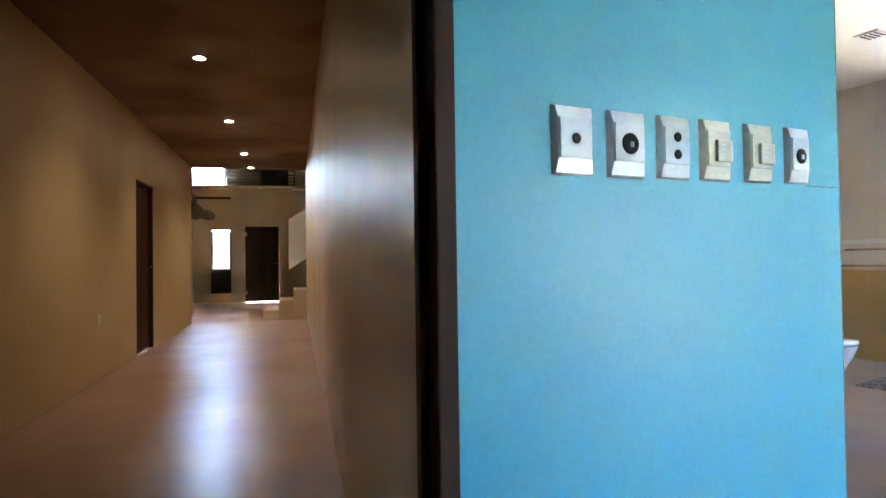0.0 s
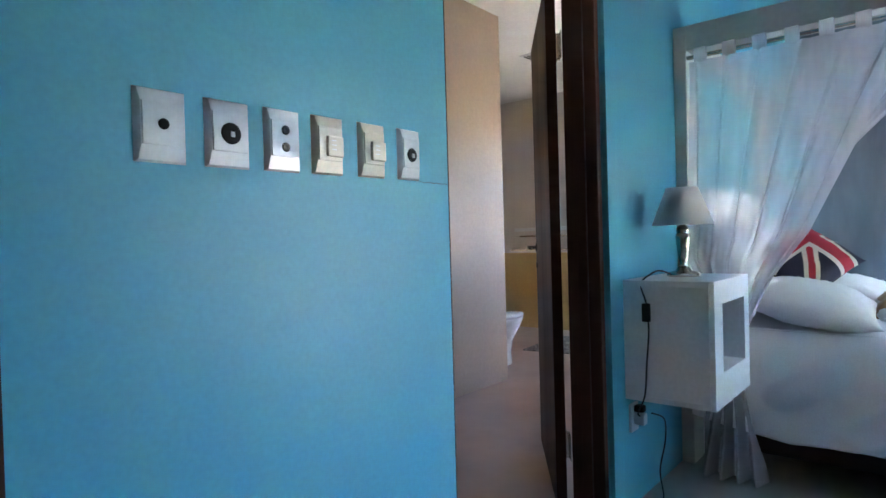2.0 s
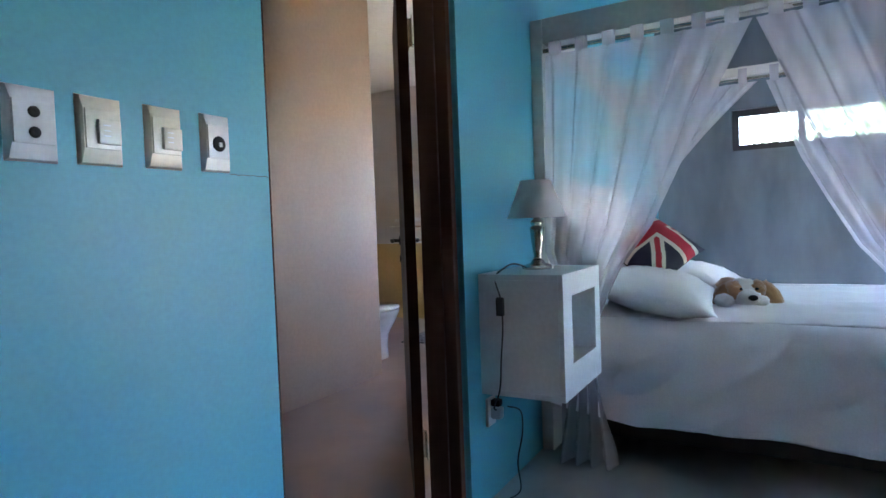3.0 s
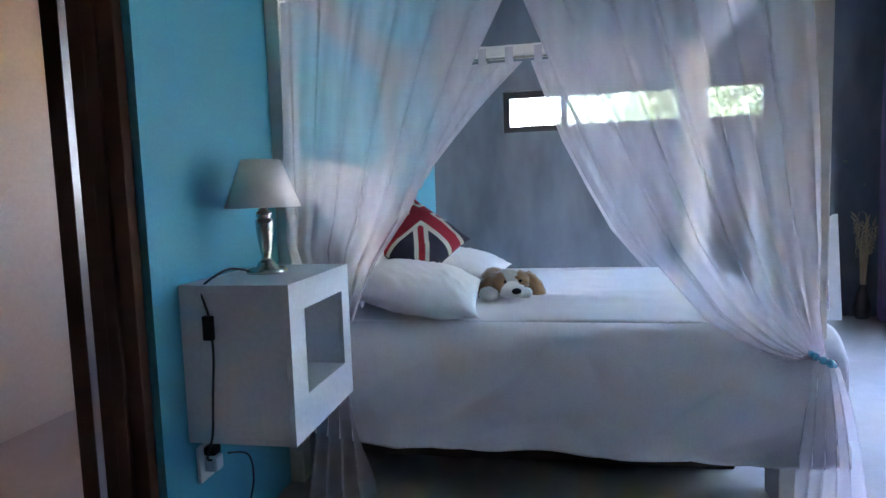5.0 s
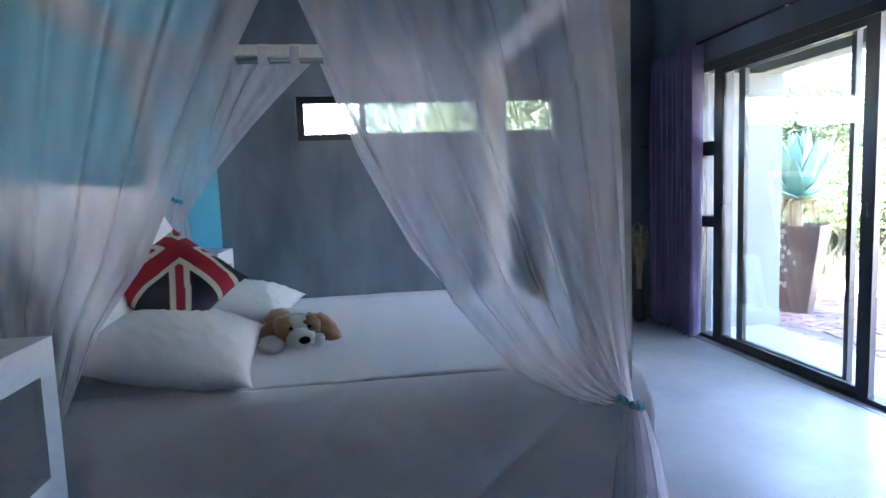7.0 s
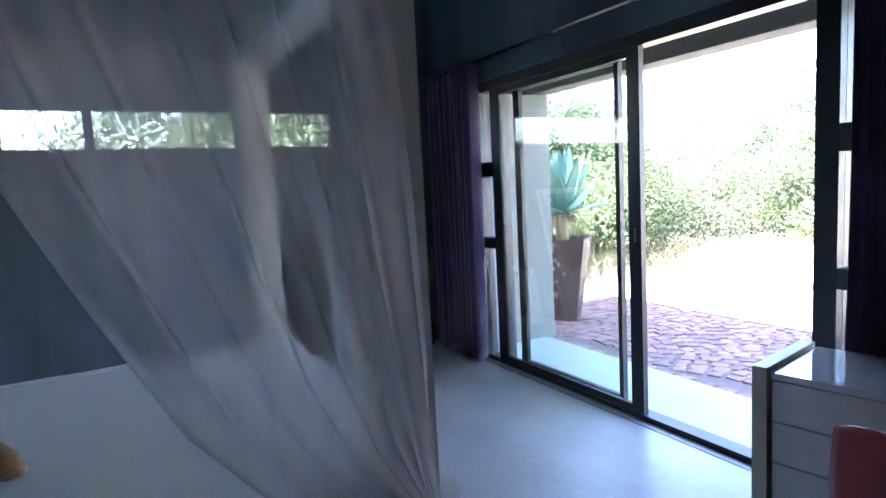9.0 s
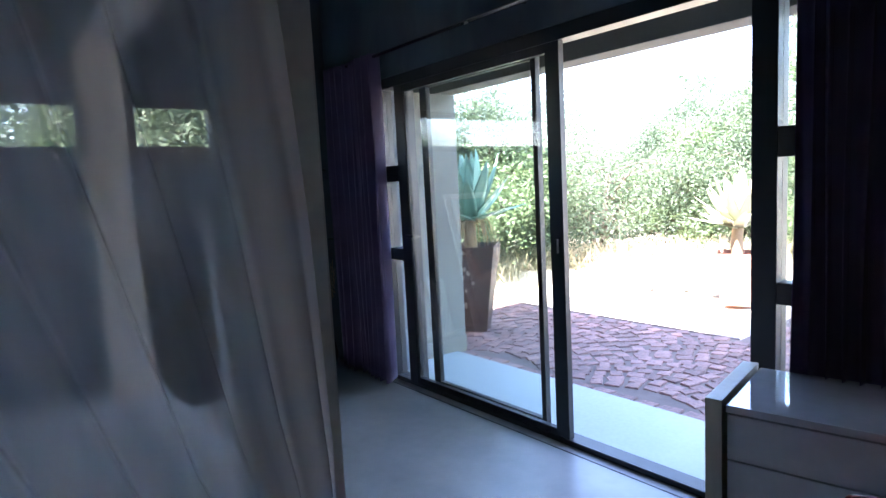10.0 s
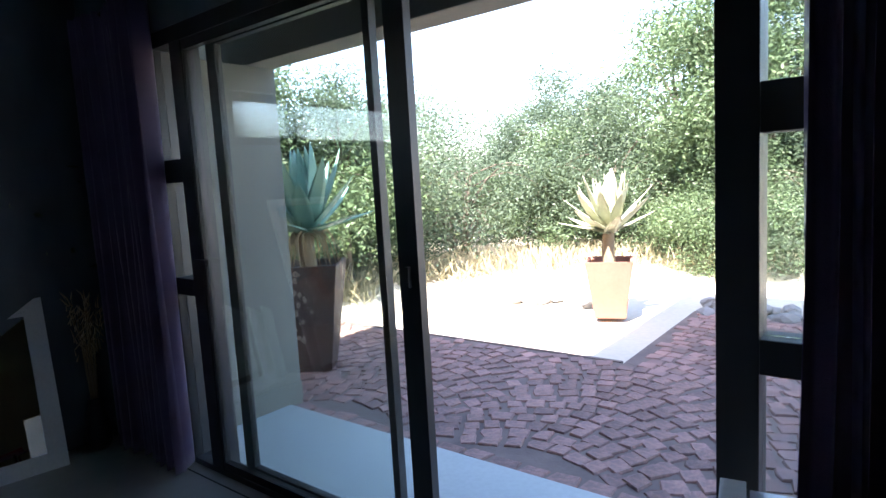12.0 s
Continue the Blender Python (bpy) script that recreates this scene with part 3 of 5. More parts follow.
# cushion with a woven union-flag pattern
flag = thing("cushion", "red, navy and cream flag-pattern cushion leaning on pillows", "cushion", pose(3.80, 0.665, 0.925, 46, 0, -66) @ pose(0, 0, 0, 0, 0, 40) @ Matrix.Scale(0.80, 4))
bm = cushion(bmesh.new(), 0.47, 0.44, 0.17, 64)
me = bpy.data.meshes.new("cushion_cover")
bmesh.ops.recalc_face_normals(bm, faces=bm.faces)
for f in bm.faces:
    f.smooth = True
    c = f.calc_center_median()
    x, y = (c.x / 0.235 - 0.45) / 0.95, (c.y / 0.22 - 0.38) / 0.95
    if c.z < -0.002:
        f.material_index = 3
        continue
    k = 1
    dg = min(abs(x - y), abs(x + y)) / 1.414
    if dg < 0.20:
        k = 2
    if dg < 0.085:
        k = 0
    if min(abs(x), abs(y)) < 0.30:
        k = 2
    if min(abs(x), abs(y)) < 0.19:
        k = 0
    f.material_index = k
bm.to_mesh(me)
bm.free()
for mm in (FLAG_RED, FLAG_NAVY, FLAG_CREAM, BROWN_CLOTH):
    me.materials.append(mm)
cc = new("cushion_cover", me)
cc.parent = flag


def blob(bm, c, r, slot, rot=(0, 0, 0), rough=0.1):
    g = bmesh.ops.create_icosphere(bm, subdivisions=3, radius=1.0)["verts"]
    for v in g:
        v.co *= 1 + rough * noise.noise(v.co * 5 + Vector(c) * 13)
    bmesh.ops.transform(bm, matrix=pose(*c, *rot) @ Matrix.Diagonal((*r, 1)), verts=g)
    for f in {f for v in g for f in v.link_faces}:
        f.material_index, f.smooth = slot, True


bm = bmesh.new()
for c, r, s, rot in (((0, 0, 0.075), (0.085, 0.075, 0.075), 1, (0, 0, 0)), ((-0.01, 0.005, 0.085), (0.02, 0.078, 0.075), 1, (0, 0, 0)),
                     ((-0.018, 0.052, 0.092), (0.074, 0.042, 0.056), 0, (0, 0, 0)), ((-0.018, -0.052, 0.092), (0.074, 0.042, 0.056), 0, (0, 0, 0)),
                     ((-0.085, 0, 0.055), (0.055, 0.055, 0.045), 1, (0, 0, 0)), ((-0.155, 0, 0.062), (0.016, 0.022, 0.017), 2, (0, 0, 0)),
                     ((0.01, 0.10, 0.06), (0.055, 0.035, 0.075), 0, (20, 0, 0)), ((-0.01, -0.118, 0.062), (0.062, 0.042, 0.088), 0, (-28, 0, 0)),
                     ((-0.055, 0.105, 0.035), (0.06, 0.045, 0.04), 1, (0, 0, 0)), ((-0.05, -0.06, 0.03), (0.06, 0.04, 0.035), 1, (0, 0, 0)),
                     ((0.17, 0.0, 0.065), (0.13, 0.095, 0.07), 1, (0, 0, 0)), ((0.16, 0.03, 0.085), (0.09, 0.06, 0.06), 0, (0, 0, 0)),
                     ((0.29, -0.09, 0.03), (0.06, 0.045, 0.035), 1, (0, 0, 0)), ((0.27, 0.09, 0.03), (0.06, 0.045, 0.035), 0, (0, 0, 0)),
                     ((-0.086, 0.036, 0.104), (0.008, 0.008, 0.008), 2, (0, 0, 0)), ((-0.086, -0.036, 0.104), (0.008, 0.008, 0.008), 2, (0, 0, 0))):
    blob(bm, c, r, s, rot, 0.22 if s < 2 else 0.02)
dog = obj("plush_dog", bm, PLUSH_TAN)
for mm in (PLUSH_WHITE, BLACK):
    dog.data.materials.append(mm)
dog.matrix_world = pose(3.83, 0.253, 0.648, 0, 0, 18) @ Matrix.Diagonal((0.95, 0.98, 0.82, 1))
tagged(dog, "tan and white plush dog lying flat on the bed", "toy")


# ---- voile curtains of the canopy ----
def along(pts, t):
    """Point on a polyline of (y, z) by the share t of its length."""
    ls = [math.hypot(b[0] - a[0], b[1] - a[1]) for a, b in zip(pts, pts[1:])]
    d = t * sum(ls)
    for (a, b), L in zip(zip(pts, pts[1:]), ls):
        if d <= L or (a, b) == (pts[-2], pts[-1]):
            k = min(1, d / L)
            return a[0] + (b[0] - a[0]) * k, a[1] + (b[1] - a[1]) * k
        d -= L
    return pts[-1]


def voile(x, post_y, inner, tie, label, side, folds=8, tabs=7, tail=True, seed=0, zt=1.842):
    c = thing("bed_curtain", label, "curtain", None, "voile curtains round the bed")
    y0 = inner[0][0]
    edge = [(y0, zt), *inner[1:], tie]
    lean = -0.05 if post_y < 0 else 0.0
    outer = [(post_y, zt), (post_y + lean * 0.4, 1.5), (post_y + lean, 0.95), (tie[0], tie[1])]

    def fn(u, v):
        oy, oz = along(outer, v)
        iy, iz = along(edge, v)
        w = (u + 0.02 * math.sin(7 * u + seed)) if 0 < u < 1 else u
        y, z = oy + (iy - oy) * w, oz + (iz - oz) * w
        sag = math.sin(math.pi * w) * 0.05 * v * (1 - v)
        width = abs(iy - oy) + 0.05
        a = 0.017 * min(1, 1.2 * width) * (0.6 + 0.4 * math.sin(5.1 * u + seed)) * min(1, 0.25 + 3 * u) * (0.35 + 0.65 * min(1, 3 * v))
        ph = 2 * math.pi * folds * u + 1.1 * math.sin(3 * v + seed) + seed
        dx = a * math.sin(ph) + 0.005 * math.sin(2.3 * ph + 4 * v)
        dx += side * (0.03 * min(1, 2.5 * v) + 0.025 * math.sin(math.pi * v) * u)
        return Vector((x + dx, y + 0.012 * math.cos(ph), z - sag))

    part("drape", sheet(bmesh.new(), 130, 70, fn), VOILE, c, "", True)
    part("hem", sheet(bmesh.new(), 3, 70, lambda u, v: fn(1 - 0.018 * u, v) + Vector((-0.002 * side, 0, 0))), VOILE, c, "", True)
    part("heading", sheet(bmesh.new(), 130, 3, lambda u, v: fn(u, v * 0.035) + Vector((side * 0.003, 0, 0.0))), VOILE, c, "", True)
    for k in range(tabs):
        yy = post_y + (y0 - post_y) * (k + 0.5) / tabs
        part("tab", sheet(bmesh.new(), 2, 10, lambda u, v, yy=yy: Vector((x + (0.016 if side < 0 else 0.036) * math.cos(math.pi * 2 * v - math.pi / 2), yy + (u - 0.5) * 0.05, zt + (0.027 + 0.033 * math.sin(math.pi * 2 * v - math.pi / 2)) * (1.0 if side < 0 else 1.75)))), VOILE, c, "", True)
    if tail:
        s = 1 if post_y > 0 else -1

        def fl(u, v):
            wid = 0.05 + 0.15 * v ** 0.7
            y = tie[0] + (u - 0.62 if s < 0 else u - 0.5) * wid * 1.2
            if s > 0:
                y -= 0.03 * v ** 2.2 * (1.2 - u)
            ph = 2 * math.pi * (4 if s > 0 else 5) * u + seed + 1.5 * math.sin(4 * v)
            return Vector((x + side * 0.055 + (0.012 + (0.02 if s < 0 else 0.035) * v) * math.sin(ph) + side * 0.03 * v, y, tie[1] - v * (tie[1] - 0.012)))
        part("tail", sheet(bmesh.new(), 60, 24, fl), VOILE, c, "", True)
    bm = bmesh.new()
    for k in range(9):
        a = 2 * math.pi * k / 9
        g = bmesh.ops.create_icosphere(bm, subdivisions=2, radius=0.013)["verts"]
        bmesh.ops.translate(bm, verts=g, vec=(x + 0.042 * math.cos(a) + side * 0.035, tie[0] + 0.03 * math.sin(a), tie[1] + 0.014 * math.sin(a)))
    part("tieback", bm, TIE_BLUE, c, "blue glass bead tieback", True)
    return c


RIGHT = [(0.155, 1.842), (-0.01, 1.415), (-0.14, 1.15), (-0.275, 0.90), (-0.46, 0.68), (-0.62, 0.58), (-0.72, 0.548)]
LEFT = [(0.19, 1.842), (0.335, 1.55), (0.46, 1.27), (0.555, 1.06), (0.685, 0.88), (0.785, 0.67)]
FAR = [(0.17, 1.842), (-0.01, 1.44), (-0.155, 1.15), (-0.30, 0.88), (-0.50, 0.64), (-0.68, 0.53), (-0.76, 0.50)]
XN, XF = PX0 - 0.030, PX1 - 0.025
voile(XN, PY0 + 0.095, RIGHT, (-0.80, 0.553), "sheer white voile curtain tied back at the bed's foot post", -1, 7, 8, True, 1.0)
voile(XN, PY1 - 0.07, LEFT, (0.87, 0.57), "sheer white voile curtain tied back behind the nightstand", -1, 6, 7, True, 2.3)
voile(XF, PY0 + 0.095, FAR, (-0.82, 0.50), "sheer white voile curtain on the bed's far foot post", 1, 7, 8, True, 4.0, 1.925)
voile(XF, PY1 - 0.07, [(0.205, 1.925), (0.42, 1.72), (0.64, 1.50), (0.82, 1.32)], (0.96, 1.22), "sheer white voile curtain gathered high beside the wall", 1, 6, 5, True, 5.5, 1.925)


# ---- strip window in the cement wall ----
def window_unit(name, label, m, w, h, xs, depth=0.06, b=0.06, pane=None):
    """Frame in the plane x, z from the lower left corner, with mullions at xs."""
    wd = thing(name, label, "window", m, kind="structure")
    bm = bmesh.new()
    part("window_frame", wall_cells(bm, 0, w, 0, h, 0, depth, "x", [(a + (b if i == 0 else b / 2), c - (b if c == w else b / 2), b, h - b) for i, (a, c) in enumerate(zip([0, *xs], [*xs, w]))]), FRAME_METAL, wd)
    for i, (a, c) in enumerate(zip([0, *xs], [*xs, w])):
        g = part("pane", boxed(a + (b if i == 0 else b / 2), c - (b if c == w else b / 2), depth / 2 - 0.003, depth / 2 + 0.003, b, h - b), pane or GLASS, wd)
        g.visible_shadow = False
    return wd


window_unit("window_1", "long high strip window with a dark frame", pose(XE + 0.06, WIN[1], WIN[2], 0, 0, -90), WIN[1] - WIN[0], WIN[3] - WIN[2], [0.54, 1.70], 0.06, 0.055, STRIP_GLASS)


# ---- sliding door ----
sl = thing("sliding_door", "wide dark aluminium sliding glass door slid half open", "sliding door", None, kind="structure")
FY0, FY1 = YS - 0.10, YS - 0.005


def fr(name, x0, x1, z0, z1, y0=FY0, y1=FY1, bevel=0.003):
    return part(name, boxed(x0, x1, y0, y1, z0, z1, bevel), FRAME_METAL, sl)


fr("head_rail", SD[0], SD[1], 2.03, 2.10)
fr("sill_rail", SD[0], SD[1], 0.0, 0.03)
fr("side_post", SD[1] - 0.045, SD[1], 0.03, 2.03)
fr("side_post", SD[0], SD[0] + 0.045, 0.03, 2.03)
fr("inner_post", 5.560, 5.655, 0.03, 2.03)
fr("inner_post", 3.265, 3.357, 0.03, 2.03)
for a, b in ((5.655, SD[1] - 0.045), (SD[0] + 0.045, 3.265)):
    fr("transom", a, b, 1.407, 1.515)
    fr("transom", a, b, 0.868, 0.95)
    for z0, z1 in ((0.03, 0.868), (0.95, 1.407), (1.515, 2.03)):
        g = part("pane", boxed(a, b, YS - 0.055, YS - 0.049, z0, z1), GLASS, sl)
        g.visible_shadow = False


def leaf(x0, x1, y0, y1, wl, wr):
    """Sliding leaf with stiles of width wl and wr and thin rails."""
    p = part("sliding_leaf", wall_cells(bmesh.new(), x0, x1, 0.031, 2.029, y0, y1, "x", [(x0 + wl, x1 - wr, 0.068, 1.985)]), FRAME_METAL, sl)
    g = boxed(x0 + wl, x1 - wr, (y0 + y1) / 2 - 0.003, (y0 + y1) / 2 + 0.003, 0.068, 1.985)
    gl = part("pane", g, GLASS, p)
    gl.visible_shadow = False
    return p


l1 = leaf(4.452, 5.443, YS - 0.095, YS - 0.060, 0.032, 0.065)
l2 = leaf(4.258, 5.559, YS - 0.045, YS - 0.010, 0.086, 0.010)
part("pull_handle", boxed(4.29, 4.305, YS - 0.010, YS + 0.006, 1.0, 1.07, 0.003), FRAME_METAL, l2)
part("latch", boxed(5.50, 5.59, YS - 0.005, YS + 0.02, 1.03, 1.05, 0.004), FRAME_METAL, sl)
structure("floor_track", boxed(SD[0], SD[1], YS + 0.05, YS + 0.058, -0.002, 0.0015), FRAME_METAL, "thin dark joint in the cement floor", "joint")


# ---- curtain rod and purple curtains ----
rod = thing("curtain_rod", "thin steel curtain rod over the sliding door", "curtain rod")
part("rod", tube(bmesh.new(), [(2.2, -2.565, 2.235), (6.35, -2.565, 2.235)], 0.011, 10), STEEL, rod, "", True)
for x in (2.4, 4.45, 6.25):
    part("bracket", tube(bmesh.new(), [(x, YS, 2.25), (x, -2.58, 2.25), (x, -2.565, 2.235)], 0.007, 8), STEEL, rod, "", True)


def purple_curtain(x0, x1, folds, label, seed, bottom=0.02):
    c = thing("curtain", label, "curtain", None, "purple curtains at the sliding door")

    def fn(u, v):
        ph = 2 * math.pi * folds * u + seed + 0.4 * math.sin(3 * v + seed)
        amp = 0.046 + 0.018 * math.sin(9 * u + seed)
        x = x0 + (x1 - x0) * (u + 0.02 * math.sin(6 * v + 9 * u) * v)
        return Vector((x + 0.012 * math.cos(ph), -2.565 + amp * math.sin(ph) + 0.008 * math.sin(2.3 * ph + 5 * v), 2.255 - v * (2.255 - bottom) - 0.008 * math.sin(ph)))
    ob = part("drape", sheet(bmesh.new(), 150, 24, fn), PURPLE, c, "", True)
    md = ob.modifiers.new("thick", "SOLIDIFY")
    md.thickness = 0.002
    part("heading_tape", sheet(bmesh.new(), 150, 2, lambda u, v: fn(u, 0.01 + v * 0.035) + Vector((0, 0.004, 0))), PURPLE, c, "", True)
    return c


purple_curtain(5.73, 6.40, 9, "purple cloth curtain drawn to the corner", 0.4)
purple_curtain(2.74, 3.17, 8, "dark purple curtain drawn behind the dresser", 1.9, 0.03)


SHEER_LILAC = sheer("lilac_sheer_lining", (0.42, 0.36, 0.55), 0.72)
lining = thing("curtain_lining", "thin lilac lining hanging at the curtain's edge", "curtain")
part("drape", sheet(bmesh.new(), 20, 20, lambda u, v: Vector((3.075 + 0.10 * u + 0.006 * math.sin(6 * v), -2.605 + 0.012 * math.sin(9 * u + 2 * v), 2.23 - v * 2.19))), SHEER_LILAC, lining, "", True)

part("heading_tape", sheet(bmesh.new(), 12, 2, lambda u, v: Vector((3.075 + 0.10 * u, -2.601 + 0.012 * math.sin(9 * u), 2.232 - v * 0.05))), PURPLE, lining, "", True)


# ---- dresser, chair, mirrors, dried grasses ----
dr = thing("dresser", "white high-gloss chest of drawers with a pale wood side panel", "dresser", pose(3.312, -2.49, 0, 0, 0, 10.5))
part("side_panel", boxed(-0.05, 0, 0.0, 0.44, 0, 0.682, 0.002), PALE_WOOD, dr, "thick pale wood side panel")
part("side_panel", boxed(-0.95, -0.90, 0.0, 0.44, 0, 0.682, 0.002), PALE_WOOD, dr, "thick pale wood side panel")
part("body", boxed(-0.898, -0.056, 0.005, 0.395, 0.05, 0.64), GLOSS_WHITE, dr)
part("top_panel", boxed(-0.898, -0.056, 0.0, 0.425, 0.642, 0.665, 0.002), GLOSS_WHITE, dr)
part("plinth", boxed(-0.89, -0.06, 0.02, 0.36, 0, 0.049), WHITE_PAINT, dr)
for k in range(4):
    z0 = 0.055 + k * 0.146
    part("drawer", boxed(-0.896, -0.058, 0.397, 0.418, z0, z0 + 0.141, 0.002), GLOSS_WHITE, dr)

chair = thing("chair", "red moulded plastic chair before the dresser", "chair", pose(2.55, -1.80, 0, 0, 0, 184))


def shell(u, v):
    x = (u - 0.5) * 0.44 * (1 - 0.12 * v)
    if v < 0.5:
        k = v / 0.5
        return Vector((x, 0.21 - 0.40 * k, 0.45 - 0.02 * math.sin(math.pi * k) + 0.03 * (2 * u - 1) ** 2))
    k = (v - 0.5) / 0.5
    return Vector((x * (1 - 0.1 * k ** 3), -0.19 - 0.07 * k + 0.04 * (2 * u - 1) ** 2, 0.45 + 0.34 * k - 0.03 * (2 * u - 1) ** 4 * k))


ob = part("seat_shell", sheet(bmesh.new(), 20, 30, shell), RED_PLASTIC, chair, "", True)
md = ob.modifiers.new("thick", "SOLIDIFY")
md.thickness = 0.008
for sx in (-1, 1):
    for sy in (-1, 1):
        part("leg", tube(bmesh.new(), [(sx * 0.15, sy * 0.13 - 0.0, 0.44), (sx * 0.21, sy * 0.19, 0.0)], 0.011, 10), STEEL, chair, "chrome leg", True)


def leaning_mirror(name, label, m, w, h, b, lean, tint=WHITE_PAINT):
    """Framed mirror whose foot stands on the floor at m, facing local -y, leaning back."""
    f = thing(name, label, "mirror", m @ pose(0, 0, 0, -lean))
    part("mirror_frame", wall_cells(bmesh.new(), -w / 2, w / 2, 0, h, 0, 0.03, "x", [(-w / 2 + b, w / 2 - b, b, h - b)]), tint, f)
    part("mirror_glass", boxed(-w / 2 + b, w / 2 - b, 0.012, 0.016, b, h - b), MIRROR, f)
    part("backing", boxed(-w / 2 + b, w / 2 - b, 0.018, 0.028, b, h - b), BROWN_CLOTH, f)
    return f


leaning_mirror("mirror", "white framed mirror leaning against the cement wall", pose(6.43, -1.99, 0.0, 0, 0, -98), 0.58, 0.88, 0.085, 12)
leaning_mirror("tall_mirror", "tall silver framed mirror leaning against the cement wall", pose(6.20, -1.29, 0.0, 0, 0, -99), 0.60, 1.32, 0.05, 14, SILVER)

vase = thing("dried_grasses", "dried grass stems in a dark floor vase", "dried plant", Matrix.Translation((6.47, -2.46, 0)))
part("vase", lathe(bmesh.new(), [(0.045, 0), (0.06, 0.03), (0.065, 0.10), (0.045, 0.2), (0.03, 0.26), (0.034, 0.28)], 20), FRAME_METAL, vase, "", True)
rg = random.Random(7)
for k in range(30):
    a, r = rg.uniform(0, 6.28), rg.uniform(0.02, 0.09)
    h = rg.uniform(0.60, 0.85)
    p = [(0.015 * math.cos(a), 0.015 * math.sin(a), 0.22), (0.4 * r * math.cos(a), 0.4 * r * math.sin(a), 0.55), (r * math.cos(a), r * math.sin(a), h)]
    bm = tube(bmesh.new(), p, 0.002, 4, 0.001)
    for j in range(5):
        q = Vector(p[2]) - Vector((0, 0, 0.035 * j))
        tube(bm, [q, q + Vector((rg.uniform(-0.03, 0.03), rg.uniform(-0.03, 0.03), 0.04))], 0.004, 4, 0.001)
    part("stem", bm, DRY, vase)

# ---- corridor and hall fittings ----
for u in (4.15, 6.4, 8.6, 10.0):
    d = thing("downlight", "small lit recessed ceiling downlight", "ceiling light", C @ pose(-0.95, u, 2.74), "corridor downlights")
    part("trim_ring", lathe(bmesh.new(), [(0.055, -0.006), (0.055, 0.0), (0.035, 0.0), (0.035, -0.004)], 24), STEEL, d, "", True)
    part("lens", lathe(bmesh.new(), [(0.042, -0.0065), (0.042, -0.008), (0.03, -0.010)], 20), LAMP_ON, d)
    s = new("downlight_spot", bpy.data.lights.new("downlight_spot", "SPOT"))
    s.data.energy, s.data.spot_size, s.data.spot_blend, s.data.color, s.data.shadow_soft_size = 0.34, radians(120), 0.8, (1.0, 0.78, 0.5), 0.03
    s.matrix_world = C @ pose(-0.95, u, 2.72)
st = thing("stairs", "plastered cement steps climbing off the hall", "stairs", C, kind="structure")
for k in range(10):
    part("step", boxed(-0.77 + 0.27 * k, -0.77 + 0.27 * (k + 1), 10.2, 11.2, 0, 0.18 * (k + 1), 0.006), STEP_TOP, st)
par = bmesh.new()
vs = [par.verts.new(c) for c in ((-0.32, 11.2, 0.9), (2.0, 11.2, 2.4), (2.0, 11.2, 3.4), (-0.32, 11.2, 1.9), (-0.32, 11.28, 0.9), (2.0, 11.28, 2.4), (2.0, 11.28, 3.4), (-0.32, 11.28, 1.9))]
for f in ((0, 1, 2, 3), (7, 6, 5, 4), (0, 4, 5, 1), (1, 5, 6, 2), (2, 6, 7, 3), (3, 7, 4, 0)):
    par.faces.new([vs[i] for i in f])
part("parapet", par, WHITE_PAINT, st, "sloping pale stair parapet")
window_unit("window_hall", "narrow tall hall window with horizontal louvres", C @ pose(-2.33, 15.56, 0.85), 0.5, 1.10, [], 0.06, 0.04, SMOKED)
lv = thing("window_blind", "pale louvre blind in the hall window", "blind", C @ pose(-2.33, 15.62, 0.25))
structure("window_hall_lower", boxed(-2.33, -1.83, 15.476, 15.497, 0.25, 0.849, 0.004), FRAME_METAL, "dark lower pane of the narrow hall window", "window", C)
for k in range(22):
    part("slat", boxed(0.04, 0.46, -0.012, 0.012, 0.63 + k * 0.048, 0.553 + k * 0.048), WHITE_PAINT, lv)
window_unit("window_hall_upper", "wide upper hall window", C @ pose(-3.2, 15.56, 3.06), 1.25, 0.69, [], 0.06, 0.05, SMOKED)
structure("window_gallery", boxed(-1.95, -0.35, 15.475, 15.496, 3.06, 3.75, 0.004), FRAME_METAL, "dark closed window pane behind the gallery rails", "window", C)
rl = thing("gallery_rail", "thin steel rails of the upper gallery", "railing", C)
for k in range(5):
    part("rail", tube(bmesh.new(), [(-1.9, 15.3, 3.10 + 0.09 * k), (-0.2, 15.3, 3.10 + 0.09 * k)], 0.014, 8), FRAME_METAL, rl, "", True)
for v in (-1.9, -1.05, -0.2):
    part("rail_post", tube(bmesh.new(), [(v, 15.3, 3.06), (v, 15.3, 3.5)], 0.016, 8), FRAME_METAL, rl, "", True)
structure("gallery_ledge", boxed(-3.4, 0.4, 15.2, 15.499, 2.98, 3.06), BEIGE, "plastered ledge under the upper windows", "ledge", C)
rail2 = thing("picture_rail", "dark rail on the hall wall", "rail", C)
part("rail", boxed(-3.0, -1.83, 15.46, 15.49, 2.72, 2.78), DARKWOOD, rail2)
tr = bmesh.new()
for c, r, rot in (((0, 0, 0), (0.16, 0.12, 0.15), (0, 0, 0)), ((0.20, 0, -0.05), (0.17, 0.085, 0.10), (0, 12, 0)), ((-0.04, 0, 0.12), (0.08, 0.12, 0.09), (0, 0, 0))):
    blob(tr, c, r, 0, rot, 0.08)
for s in (-1, 1):
    tube(tr, [(-0.02, s * 0.06, 0.14), (0.0, s * 0.16, 0.26), (-0.03, s * 0.20, 0.38)], 0.03, 8, 0.006)
